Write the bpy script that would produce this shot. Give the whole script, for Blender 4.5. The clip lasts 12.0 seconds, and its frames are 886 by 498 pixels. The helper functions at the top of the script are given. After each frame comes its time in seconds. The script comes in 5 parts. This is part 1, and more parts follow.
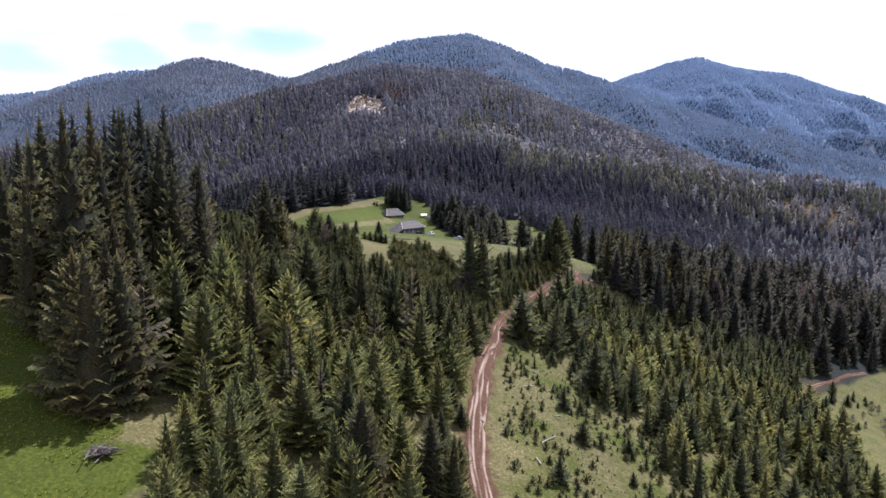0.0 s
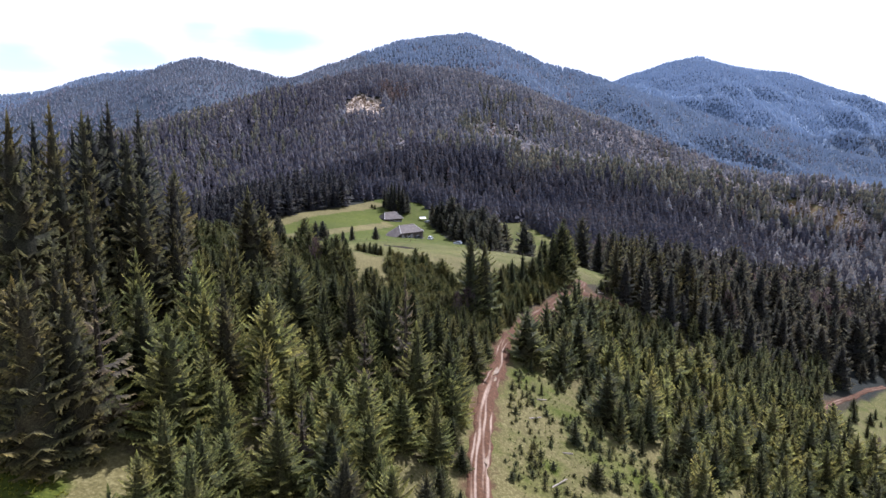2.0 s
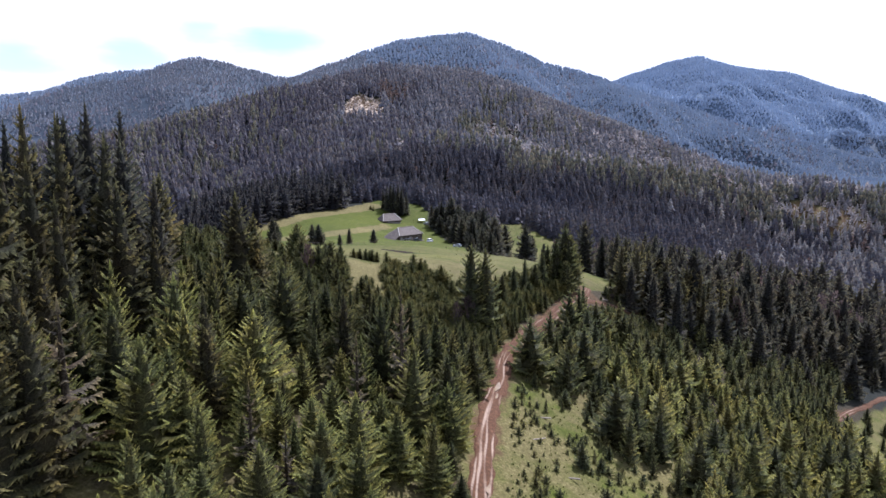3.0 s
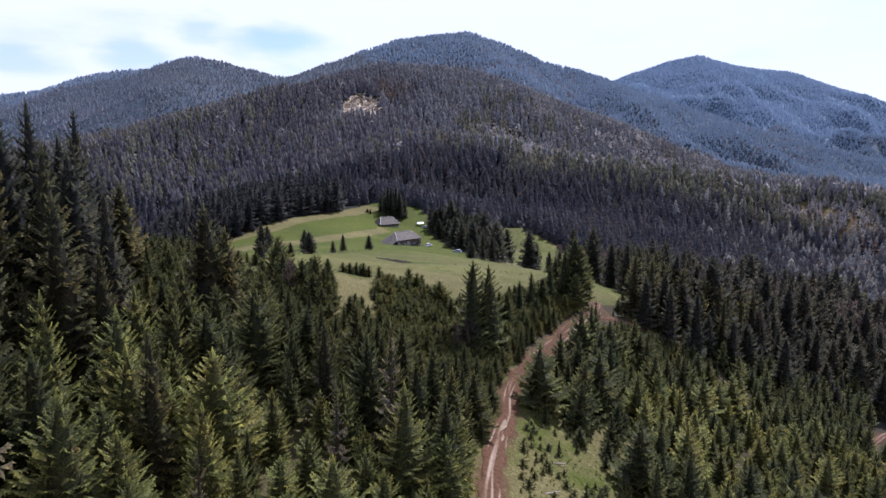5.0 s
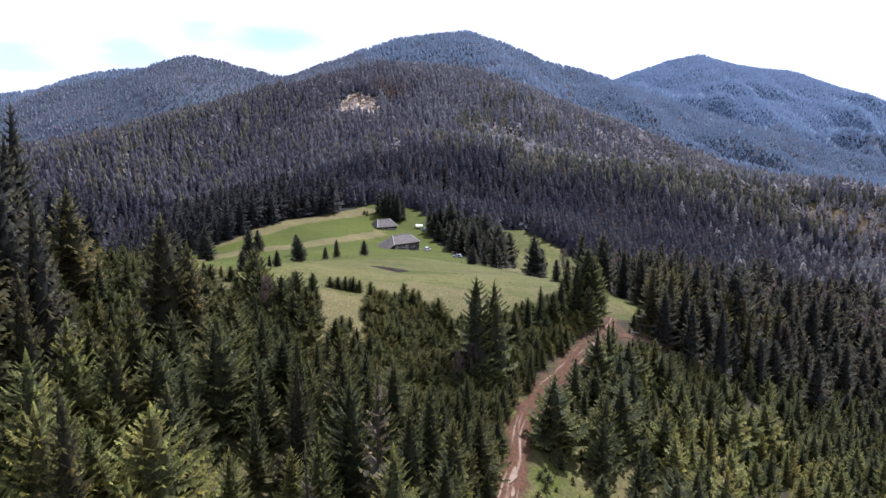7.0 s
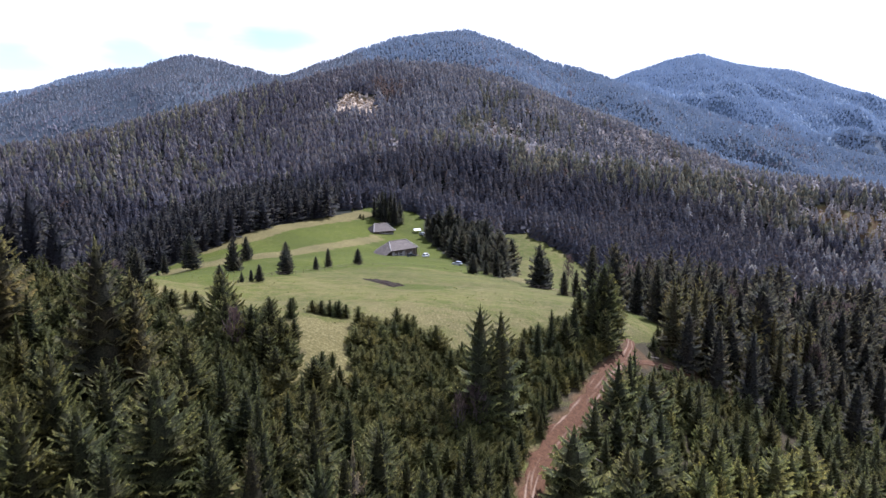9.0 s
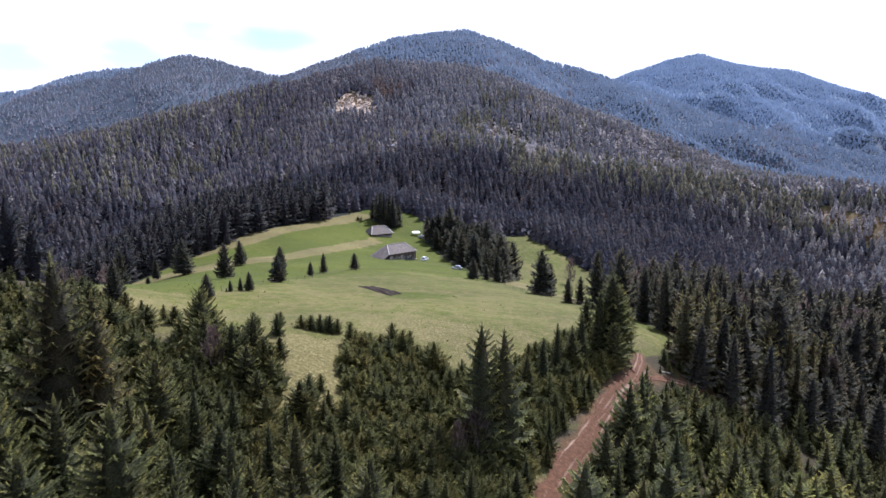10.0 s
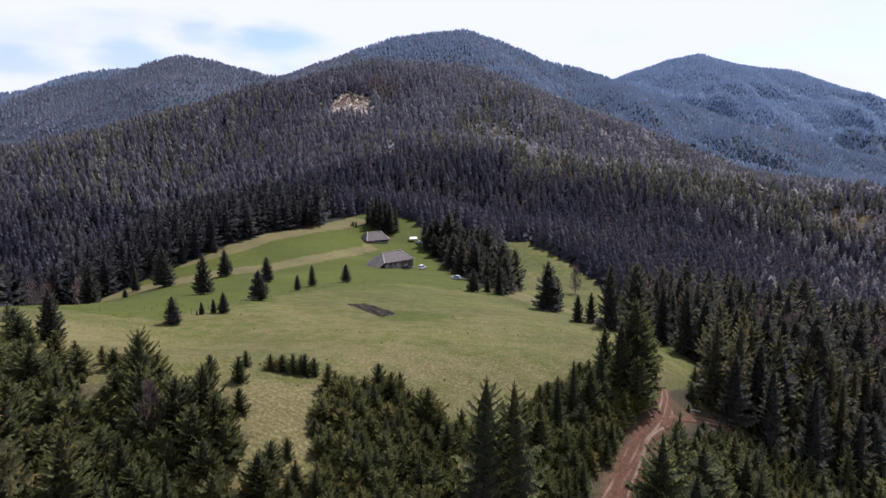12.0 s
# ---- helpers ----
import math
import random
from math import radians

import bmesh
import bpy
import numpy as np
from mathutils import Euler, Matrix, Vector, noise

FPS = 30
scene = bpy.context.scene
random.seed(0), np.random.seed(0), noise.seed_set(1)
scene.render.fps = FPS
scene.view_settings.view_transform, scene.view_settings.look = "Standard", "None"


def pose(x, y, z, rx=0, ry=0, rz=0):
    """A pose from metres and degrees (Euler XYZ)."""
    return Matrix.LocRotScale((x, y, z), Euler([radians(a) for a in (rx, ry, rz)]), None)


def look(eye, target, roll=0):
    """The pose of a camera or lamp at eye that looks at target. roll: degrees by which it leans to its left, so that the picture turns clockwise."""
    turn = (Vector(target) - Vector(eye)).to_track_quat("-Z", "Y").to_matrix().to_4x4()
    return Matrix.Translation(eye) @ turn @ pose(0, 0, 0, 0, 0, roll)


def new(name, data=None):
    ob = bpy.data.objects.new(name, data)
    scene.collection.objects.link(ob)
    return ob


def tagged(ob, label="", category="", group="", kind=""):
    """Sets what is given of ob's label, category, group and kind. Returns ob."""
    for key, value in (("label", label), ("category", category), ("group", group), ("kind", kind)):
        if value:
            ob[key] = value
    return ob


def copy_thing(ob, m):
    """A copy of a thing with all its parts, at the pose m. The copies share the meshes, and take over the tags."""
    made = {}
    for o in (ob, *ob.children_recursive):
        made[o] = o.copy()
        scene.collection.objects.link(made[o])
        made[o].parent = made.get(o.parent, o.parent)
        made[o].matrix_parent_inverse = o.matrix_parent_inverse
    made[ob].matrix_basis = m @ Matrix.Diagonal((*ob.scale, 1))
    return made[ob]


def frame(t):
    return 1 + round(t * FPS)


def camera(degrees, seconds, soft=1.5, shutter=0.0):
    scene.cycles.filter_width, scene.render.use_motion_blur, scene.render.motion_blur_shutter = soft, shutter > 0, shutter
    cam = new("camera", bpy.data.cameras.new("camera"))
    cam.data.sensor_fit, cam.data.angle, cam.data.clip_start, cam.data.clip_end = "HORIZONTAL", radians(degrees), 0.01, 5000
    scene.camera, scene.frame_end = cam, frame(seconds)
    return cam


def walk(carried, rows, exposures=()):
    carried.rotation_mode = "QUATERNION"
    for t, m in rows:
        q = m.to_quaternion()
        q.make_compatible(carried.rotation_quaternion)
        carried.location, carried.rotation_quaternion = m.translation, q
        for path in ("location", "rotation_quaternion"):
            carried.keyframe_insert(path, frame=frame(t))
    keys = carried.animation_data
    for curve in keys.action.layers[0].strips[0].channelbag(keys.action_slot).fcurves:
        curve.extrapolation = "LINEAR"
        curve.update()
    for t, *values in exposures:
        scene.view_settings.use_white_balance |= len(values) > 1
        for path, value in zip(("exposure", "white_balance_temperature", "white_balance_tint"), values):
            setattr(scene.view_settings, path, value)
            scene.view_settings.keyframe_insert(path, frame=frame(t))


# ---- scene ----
cam = camera(70, 12.0, 1.5, 0.5)
PATH = [
    (0.0, pose(-0.00, 0.00, 45.00, 81.500, -0.014, 0.000)),
    (1.0, pose(-0.02, 4.51, 45.60, 81.481, 0.026, -0.015)),
    (2.0, pose(0.18, 9.68, 46.38, 81.462, 0.062, -0.038)),
    (3.0, pose(0.39, 15.52, 46.97, 81.445, 0.090, -0.060)),
    (4.0, pose(0.54, 21.84, 47.43, 81.435, 0.104, -0.075)),
    (5.0, pose(0.65, 28.38, 47.76, 81.424, 0.108, -0.088)),
    (6.0, pose(0.72, 35.02, 47.94, 81.403, 0.111, -0.103)),
    (7.0, pose(0.72, 41.76, 48.04, 81.369, 0.123, -0.125)),
    (8.0, pose(0.78, 48.72, 48.41, 81.342, 0.144, -0.155)),
    (9.0, pose(0.93, 55.71, 49.02, 81.335, 0.171, -0.192)),
    (10.0, pose(1.12, 62.50, 49.50, 81.349, 0.200, -0.230)),
    (11.0, pose(1.36, 69.56, 49.92, 81.373, 0.229, -0.268)),
    (12.0, pose(1.58, 77.00, 50.46, 81.395, 0.257, -0.302)),
]
STOPS = [(0.0, 0.85), (1.0, 0.65), (2.0, 0.95), (3.0, 0.90), (5.0, 0.58), (6.0, 0.78), (7.0, 0.90), (9.0, 1.0), (10.0, 1.0), (11.0, 0.92), (11.5, 0.70), (12.0, 0.50)]
walk(cam, PATH, [(t, ev, 5400 if t < 11.2 else 5600, 22 if t < 11.2 else 23) for t, ev in STOPS])

# ---- world and sun ----
SUN_ELEV, SUN_AZ = radians(52), radians(35)   # sun stands ahead and to the right; azimuth from +y towards +x
world = bpy.data.worlds.new("world")
scene.world = world
world.use_nodes = True
wn, wl = world.node_tree.nodes, world.node_tree.links
wn.clear()
w_out = wn.new("ShaderNodeOutputWorld")
w_bg = wn.new("ShaderNodeBackground")
w_sky = wn.new("ShaderNodeTexSky")
w_sky.sky_type, w_sky.sun_disc = "NISHITA", False
w_sky.sun_elevation, w_sky.sun_rotation = SUN_ELEV, SUN_AZ
w_co = wn.new("ShaderNodeTexCoord")
w_map = wn.new("ShaderNodeMapping")
w_map.inputs["Scale"].default_value = (1.0, 1.0, 3.2)
w_noise = wn.new("ShaderNodeTexNoise")
w_noise.inputs["Scale"].default_value = 2.6
w_noise.inputs["Detail"].default_value = 5.0
w_ramp = wn.new("ShaderNodeValToRGB")
w_ramp.color_ramp.elements[0].position, w_ramp.color_ramp.elements[0].color = 0.30, (0.5, 0.5, 0.5, 1)
w_ramp.color_ramp.elements[1].position, w_ramp.color_ramp.elements[1].color = 0.44, (1, 1, 1, 1)
w_mix = wn.new("ShaderNodeMix")
w_mix.data_type = "RGBA"
CLOUD = 6.8
w_mix.inputs["B"].default_value = (CLOUD, CLOUD * 1.01, CLOUD * 1.03, 1)
w_bg.inputs["Strength"].default_value = 0.1
wl.new(w_co.outputs["Generated"], w_map.inputs["Vector"])
wl.new(w_map.outputs["Vector"], w_noise.inputs["Vector"])
wl.new(w_noise.outputs["Fac"], w_ramp.inputs["Fac"])
w_fine = wn.new("ShaderNodeTexNoise")
w_fine.inputs["Scale"].default_value, w_fine.inputs["Detail"].default_value = 9.0, 5.0
wl.new(w_map.outputs["Vector"], w_fine.inputs["Vector"])
w_sep = wn.new("ShaderNodeSeparateXYZ")
w_high = wn.new("ShaderNodeMapRange")     # the cloud bank thins out towards the zenith
w_high.inputs["From Min"].default_value, w_high.inputs["From Max"].default_value = 0.30, 0.75
w_high.inputs["To Min"].default_value, w_high.inputs["To Max"].default_value = 1.0, 0.35
w_mul = wn.new("ShaderNodeMath")
w_mul.operation = "MULTIPLY"
wl.new(w_co.outputs["Generated"], w_sep.inputs["Vector"])
wl.new(w_sep.outputs["Z"], w_high.inputs["Value"])
wl.new(w_ramp.outputs["Color"], w_mul.inputs[0])
wl.new(w_high.outputs["Result"], w_mul.inputs[1])
# thin places in the cloud bank over the mountains: direction, half width, strength
w_fac = w_mul.outputs[0]
for gx_, gy_, gz_, half, amount in ((-0.25, 1.04, 0.17, 0.085, 0.9), (-0.39, 1.04, 0.20, 0.06, 0.6), (-0.49, 1.03, 0.16, 0.06, 0.7),
                                    (0.26, 1.04, 0.187, 0.04, 0.6), (0.48, 1.03, 0.153, 0.04, 0.6), (-0.68, 1.03, 0.14, 0.06, 0.6)):
    size = math.sqrt(gx_ ** 2 + gy_ ** 2 + gz_ ** 2)
    flat = wn.new("ShaderNodeMapping")
    flat.inputs["Location"].default_value = (-gx_ / size, -gy_ / size, -gz_ / size * 2.3)
    flat.inputs["Scale"].default_value = (1.0, 1.0, 2.3)
    reach = wn.new("ShaderNodeVectorMath")
    reach.operation = "LENGTH"
    ragged_ = wn.new("ShaderNodeMath")
    ragged_.operation, ragged_.inputs[1].default_value = "MULTIPLY_ADD", 0.16
    thin_ = wn.new("ShaderNodeMapRange")
    thin_.interpolation_type = "SMOOTHSTEP"
    thin_.inputs["From Min"].default_value, thin_.inputs["From Max"].default_value = 0.08 + half * 0.1, 0.08 + half * 1.25
    thin_.inputs["To Min"].default_value, thin_.inputs["To Max"].default_value = 1.0 - amount, 1.0
    both_ = wn.new("ShaderNodeMath")
    both_.operation = "MULTIPLY"
    wl.new(w_co.outputs["Generated"], flat.inputs["Vector"])
    wl.new(flat.outputs["Vector"], reach.inputs[0])
    wl.new(w_fine.outputs["Fac"], ragged_.inputs[0])
    wl.new(reach.outputs["Value"], ragged_.inputs[2])
    wl.new(ragged_.outputs[0], thin_.inputs["Value"])
    wl.new(w_fac, both_.inputs[0])
    wl.new(thin_.outputs["Result"], both_.inputs[1])
    w_fac = both_.outputs[0]
wl.new(w_fac, w_mix.inputs["Factor"])
wl.new(w_sky.outputs["Color"], w_mix.inputs["A"])
wl.new(w_mix.outputs["Result"], w_bg.inputs["Color"])
wl.new(w_bg.outputs["Background"], w_out.inputs["Surface"])

sun_data = bpy.data.lights.new("sun", "SUN")
sun_data.energy, sun_data.angle, sun_data.color = 5.0, radians(1.5), (1.0, 0.95, 0.87)
sun = new("sun", sun_data)
sun_dir = Vector((math.sin(SUN_AZ) * math.cos(SUN_ELEV), math.cos(SUN_AZ) * math.cos(SUN_ELEV), math.sin(SUN_ELEV)))
sun.matrix_world = look(sun_dir * 300, (0, 0, 0))


# ---- materials ----
def material(name, rough=0.8, spec=0.2):
    m = bpy.data.materials.new(name)
    m.use_nodes = True
    n, l = m.node_tree.nodes, m.node_tree.links
    b = n["Principled BSDF"]
    b.inputs["Roughness"].default_value = rough
    b.inputs["Specular IOR Level"].default_value = spec
    return m, n, l, b


def ramp(n, stops):
    r = n.new("ShaderNodeValToRGB")
    e = r.color_ramp.elements
    while len(e) < len(stops):
        e.new(0.5)
    for k, (p, c) in zip(e, stops):
        k.position, k.color = p, (*c, 1)
    return r


def tex_noise(n, l, scale, detail=4.0, coord="Object", rough=0.55):
    t, c = n.new("ShaderNodeTexNoise"), n.new("ShaderNodeTexCoord")
    t.inputs["Scale"].default_value, t.inputs["Detail"].default_value = scale, detail
    t.inputs["Roughness"].default_value = rough
    l.new(c.outputs[coord], t.inputs["Vector"])
    return t


def mixed(n, l, fac, a, b, blend="MIX"):
    m = n.new("ShaderNodeMix")
    m.data_type, m.blend_type = "RGBA", blend
    for key, v in (("Factor", fac), ("A", a), ("B", b)):
        if isinstance(v, (int, float)):
            m.inputs[key].default_value = v
        elif isinstance(v, tuple):
            m.inputs[key].default_value = (*v, 1)
        else:
            l.new(v, m.inputs[key])
    return m.outputs["Result"]


def bumped(n, l, b, height, strength=0.5, distance=0.1):
    k = n.new("ShaderNodeBump")
    k.inputs["Strength"].default_value, k.inputs["Distance"].default_value = strength, distance
    l.new(height, k.inputs["Height"])
    l.new(k.outputs["Normal"], b.inputs["Normal"])


def needles(name, dark, mid, light, per_tree=0.25, sprig=6.5, depth=1.0):
    """Conifer foliage: tone by branch and by tree, crown shade and lit tips painted in."""
    m, n, l, b = material(name, 0.75, 0.15)
    geo, info = n.new("ShaderNodeNewGeometry"), n.new("ShaderNodeObjectInfo")
    r = ramp(n, [(0.0, dark), (0.5, mid), (1.0, light)])
    tree = tex_noise(n, l, per_tree, 2.0, "Object")
    add = n.new("ShaderNodeMath")
    add.operation = "MULTIPLY_ADD"
    l.new(geo.outputs["Random Per Island"], add.inputs[0])
    add.inputs[1].default_value = 0.22
    l.new(tree.outputs["Fac"], add.inputs[2])
    add2 = n.new("ShaderNodeMath")
    add2.operation = "MULTIPLY_ADD"
    l.new(info.outputs["Random"], add2.inputs[0])
    add2.inputs[1].default_value = 0.45
    l.new(add.outputs[0], add2.inputs[2])
    sub = n.new("ShaderNodeMath")
    sub.operation = "SUBTRACT"
    l.new(add2.outputs[0], sub.inputs[0])
    sub.inputs[1].default_value = 0.30
    l.new(sub.outputs[0], r.inputs["Fac"])
    hue = ramp(n, [(0.36, (1.12, 1.0, 0.90)), (0.5, (1.02, 1.0, 1.0)), (0.64, (0.95, 1.0, 1.06))])
    spread_ = n.new("ShaderNodeTexNoise")     # some trees warmer, some bluer
    spread_.inputs["Scale"].default_value, spread_.inputs["Detail"].default_value = 0.28, 1.0
    l.new(geo.outputs["Position"], spread_.inputs["Vector"])
    l.new(spread_.outputs["Fac"], hue.inputs["Fac"])
    # besides needle age: inner crown darkened as shade, tips brightened as lit
    age_light = n.new("ShaderNodeVertexColor")
    age_light.layer_name = "fresh_lit"
    shoot_light = ramp(n, [(p, tuple(1 + (q - 1) * depth for q in rgb)) for p, rgb in
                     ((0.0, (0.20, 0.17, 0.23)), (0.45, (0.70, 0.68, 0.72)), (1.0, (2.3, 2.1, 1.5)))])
    l.new(age_light.outputs["Color"], shoot_light.inputs["Fac"])
    c = mixed(n, l, 1.0, r.outputs["Color"], shoot_light.outputs["Color"], "MULTIPLY")
    c = mixed(n, l, 1.0, c, hue.outputs["Color"], "MULTIPLY")
    grain = n.new("ShaderNodeTexNoise")       # clusters of needles, in metres
    grain.inputs["Scale"].default_value, grain.inputs["Detail"].default_value = sprig, 3.0
    l.new(geo.outputs["Position"], grain.inputs["Vector"])
    tone = ramp(n, [(p, tuple(1 + (q - 1) * depth for q in rgb)) for p, rgb in
                    ((0.32, (0.45, 0.45, 0.45)), (0.5, (1.0, 1.0, 1.0)), (0.68, (1.65, 1.62, 1.5)))])
    l.new(grain.outputs["Fac"], tone.inputs["Fac"])
    c = mixed(n, l, 1.0, c, tone.outputs["Color"], "MULTIPLY")
    l.new(c, b.inputs["Base Color"])
    bumped(n, l, b, grain.outputs["Fac"], 0.9, 0.6 / sprig)
    thin, both = n.new("ShaderNodeBsdfTranslucent"), n.new("ShaderNodeMixShader")
    l.new(c, thin.inputs["Color"])
    both.inputs["Fac"].default_value = 0.42
    l.new(b.outputs["BSDF"], both.inputs[1])
    l.new(thin.outputs["BSDF"], both.inputs[2])
    l.new(both.outputs["Shader"], n["Material Output"].inputs["Surface"])
    return m


def plain(name, stops, scale=3.0, rough=0.85, spec=0.15, bump=0.0, detail=5.0):
    m, n, l, b = material(name, rough, spec)
    t = tex_noise(n, l, scale, detail)
    r = ramp(n, stops)
    l.new(t.outputs["Fac"], r.inputs["Fac"])
    l.new(r.outputs["Color"], b.inputs["Base Color"])
    if bump:
        bumped(n, l, b, t.outputs["Fac"], 0.8, bump)
    return m


M_YOUNG = needles("needles_young", (0.090, 0.102, 0.037), (0.170, 0.184, 0.062), (0.285, 0.292, 0.092))
# darker than the slope's needles, for cloud shadow over the regrowth
M_GREEN = needles("needles_green", (0.042, 0.050, 0.021), (0.080, 0.090, 0.037), (0.152, 0.155, 0.056))
M_THICKET = needles("needles_thicket", (0.044, 0.050, 0.018), (0.082, 0.088, 0.031), (0.150, 0.148, 0.047), depth=0.65)
M_SLOPE = needles("needles_slope", (0.056, 0.065, 0.030), (0.104, 0.116, 0.050), (0.185, 0.192, 0.074))
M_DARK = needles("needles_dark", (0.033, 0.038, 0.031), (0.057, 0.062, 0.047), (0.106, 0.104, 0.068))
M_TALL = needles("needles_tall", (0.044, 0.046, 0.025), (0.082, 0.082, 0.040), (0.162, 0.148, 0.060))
M_SAPLING = needles("needles_sapling", (0.118, 0.128, 0.045), (0.205, 0.215, 0.075), (0.320, 0.320, 0.110))
M_EDGE = needles("needles_edge", (0.032, 0.035, 0.038), (0.055, 0.058, 0.061), (0.104, 0.104, 0.090), 0.08, 2.5)
M_OLD = needles("needles_lichened", (0.075, 0.066, 0.038), (0.130, 0.113, 0.066), (0.200, 0.170, 0.105))
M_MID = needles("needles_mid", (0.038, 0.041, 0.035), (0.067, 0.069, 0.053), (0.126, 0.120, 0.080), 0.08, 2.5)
# hill needles: sunlight, cloud shade and a bluish veil put into the tones
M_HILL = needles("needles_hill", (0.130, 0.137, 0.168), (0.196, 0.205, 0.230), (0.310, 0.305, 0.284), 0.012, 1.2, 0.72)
M_FLANK_SHADE = needles("needles_flank_shade", (0.084, 0.086, 0.114), (0.132, 0.132, 0.156), (0.212, 0.206, 0.196), 0.012, 1.2, 0.72)
M_FOOT_SHADE = needles("needles_foot_shade", (0.048, 0.051, 0.070), (0.083, 0.085, 0.104), (0.150, 0.145, 0.138), 0.02, 1.5, 0.75)
# lighter olive needles for the bands where sun breaks through
M_OLIVE = needles("needles_sunny", (0.104, 0.111, 0.090), (0.152, 0.157, 0.126), (0.226, 0.219, 0.168), 0.02, 1.2, 0.8)
# far forests: the blue of the haze is painted into the base colours
M_HAZE_FAR = needles("needles_haze_far", (0.215, 0.282, 0.372), (0.255, 0.320, 0.405), (0.315, 0.366, 0.428), 0.006, 0.5, 0.22)
M_HAZE_RIDGE = needles("needles_haze_ridge", (0.135, 0.168, 0.215), (0.165, 0.195, 0.238), (0.225, 0.240, 0.265), 0.006, 0.5, 0.14)
M_HAZE_BLUE = needles("needles_haze_distant", (0.252, 0.334, 0.450), (0.268, 0.350, 0.464), (0.286, 0.366, 0.478), 0.004, 0.2, 0.10)
M_BROWN = needles("needles_dead", (0.06, 0.032, 0.022), (0.11, 0.060, 0.042), (0.16, 0.095, 0.065))
M_TWIG = needles("bare_twigs", (0.060, 0.046, 0.044), (0.105, 0.082, 0.075), (0.19, 0.16, 0.145), 0.03, 2.0)
M_PALE = needles("pale_twigs", (0.18, 0.175, 0.178), (0.27, 0.262, 0.262), (0.38, 0.368, 0.362), 0.02, 1.0, 0.6)
# far leafless woods, greyed in colour for the haze
M_HAZE_TWIG = needles("haze_far_twigs", (0.17, 0.175, 0.220), (0.22, 0.218, 0.255), (0.27, 0.255, 0.285), 0.006, 0.5, 0.2)
M_TUFT = needles("tuft_blades", (0.055, 0.080, 0.018), (0.11, 0.135, 0.035), (0.20, 0.19, 0.075), 0.3, 8.0)
# lime spring grass of the left field, sunlight put into its colour
M_LIME = needles("sunlit_spring_grass", (0.140, 0.160, 0.014), (0.235, 0.255, 0.026), (0.350, 0.350, 0.055), 0.3, 8.0)
M_FELLED = plain("peeled_wood", [(0.35, (0.16, 0.12, 0.085)), (0.65, (0.44, 0.36, 0.27))], 0.12, 0.8, 0.2)
M_BARK = plain("bark", [(0.3, (0.06, 0.045, 0.035)), (0.7, (0.16, 0.13, 0.105))], 6.0, 0.9, 0.1, 0.03)


def ground_material():
    """Grass, dry grass, forest litter and bare soil, spread by the plan's zones."""
    m, n, l, b = material("grass_and_soil", 0.92, 0.1)
    zone = n.new("ShaderNodeVertexColor")
    zone.layer_name = "zone"
    sep = n.new("ShaderNodeSeparateColor")
    l.new(zone.outputs["Color"], sep.inputs["Color"])
    big = tex_noise(n, l, 0.035, 6.0)
    mid = tex_noise(n, l, 0.35, 5.0)
    fine = tex_noise(n, l, 2.6, 5.0, rough=0.7)
    lush = ramp(n, [(0.25, (0.025, 0.034, 0.004)), (0.52, (0.057, 0.069, 0.008)), (0.8, (0.128, 0.136, 0.020))])
    dry = ramp(n, [(0.25, (0.060, 0.051, 0.021)), (0.5, (0.108, 0.092, 0.034)), (0.8, (0.265, 0.228, 0.110))])
    litter = ramp(n, [(0.3, (0.022, 0.018, 0.011)), (0.55, (0.050, 0.040, 0.022)), (0.8, (0.10, 0.082, 0.042))])
    soil = ramp(n, [(0.3, (0.050, 0.029, 0.014)), (0.6, (0.098, 0.060, 0.030)), (0.85, (0.18, 0.122, 0.070))])
    for r in (lush, dry, litter, soil):
        l.new(fine.outputs["Fac"], r.inputs["Fac"])

    def edge(channel, spread):
        a = n.new("ShaderNodeMath")
        a.operation = "ADD"
        l.new(sep.outputs[channel], a.inputs[0])
        l.new(mid.outputs["Fac"], a.inputs[1])
        e = n.new("ShaderNodeMapRange")
        e.inputs["From Min"].default_value, e.inputs["From Max"].default_value = 1.0 - spread, 1.0 + spread
        l.new(a.outputs[0], e.inputs["Value"])
        return e.outputs["Result"]

    c = mixed(n, l, edge("Green", 0.22), lush.outputs["Color"], dry.outputs["Color"])
    c = mixed(n, l, edge("Blue", 0.15), c, litter.outputs["Color"])
    c = mixed(n, l, edge("Red", 0.12), c, soil.outputs["Color"])
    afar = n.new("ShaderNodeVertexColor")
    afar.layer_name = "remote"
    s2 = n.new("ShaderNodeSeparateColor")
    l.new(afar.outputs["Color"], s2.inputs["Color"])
    # haze blue on distant ground, canopy shade darkening the forest floor
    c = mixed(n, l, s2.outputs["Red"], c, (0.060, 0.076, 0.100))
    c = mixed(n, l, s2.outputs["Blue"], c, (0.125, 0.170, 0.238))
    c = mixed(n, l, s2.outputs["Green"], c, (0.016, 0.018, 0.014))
    tone = ramp(n, [(0.3, (0.72, 0.74, 0.70)), (0.7, (1.12, 1.10, 1.05))])
    l.new(big.outputs["Fac"], tone.inputs["Fac"])
    c = mixed(n, l, 1.0, c, tone.outputs["Color"], "MULTIPLY")
    l.new(c, b.inputs["Base Color"])
    bumped(n, l, b, fine.outputs["Fac"], 0.7, 0.15)
    return m


M_GROUND = ground_material()


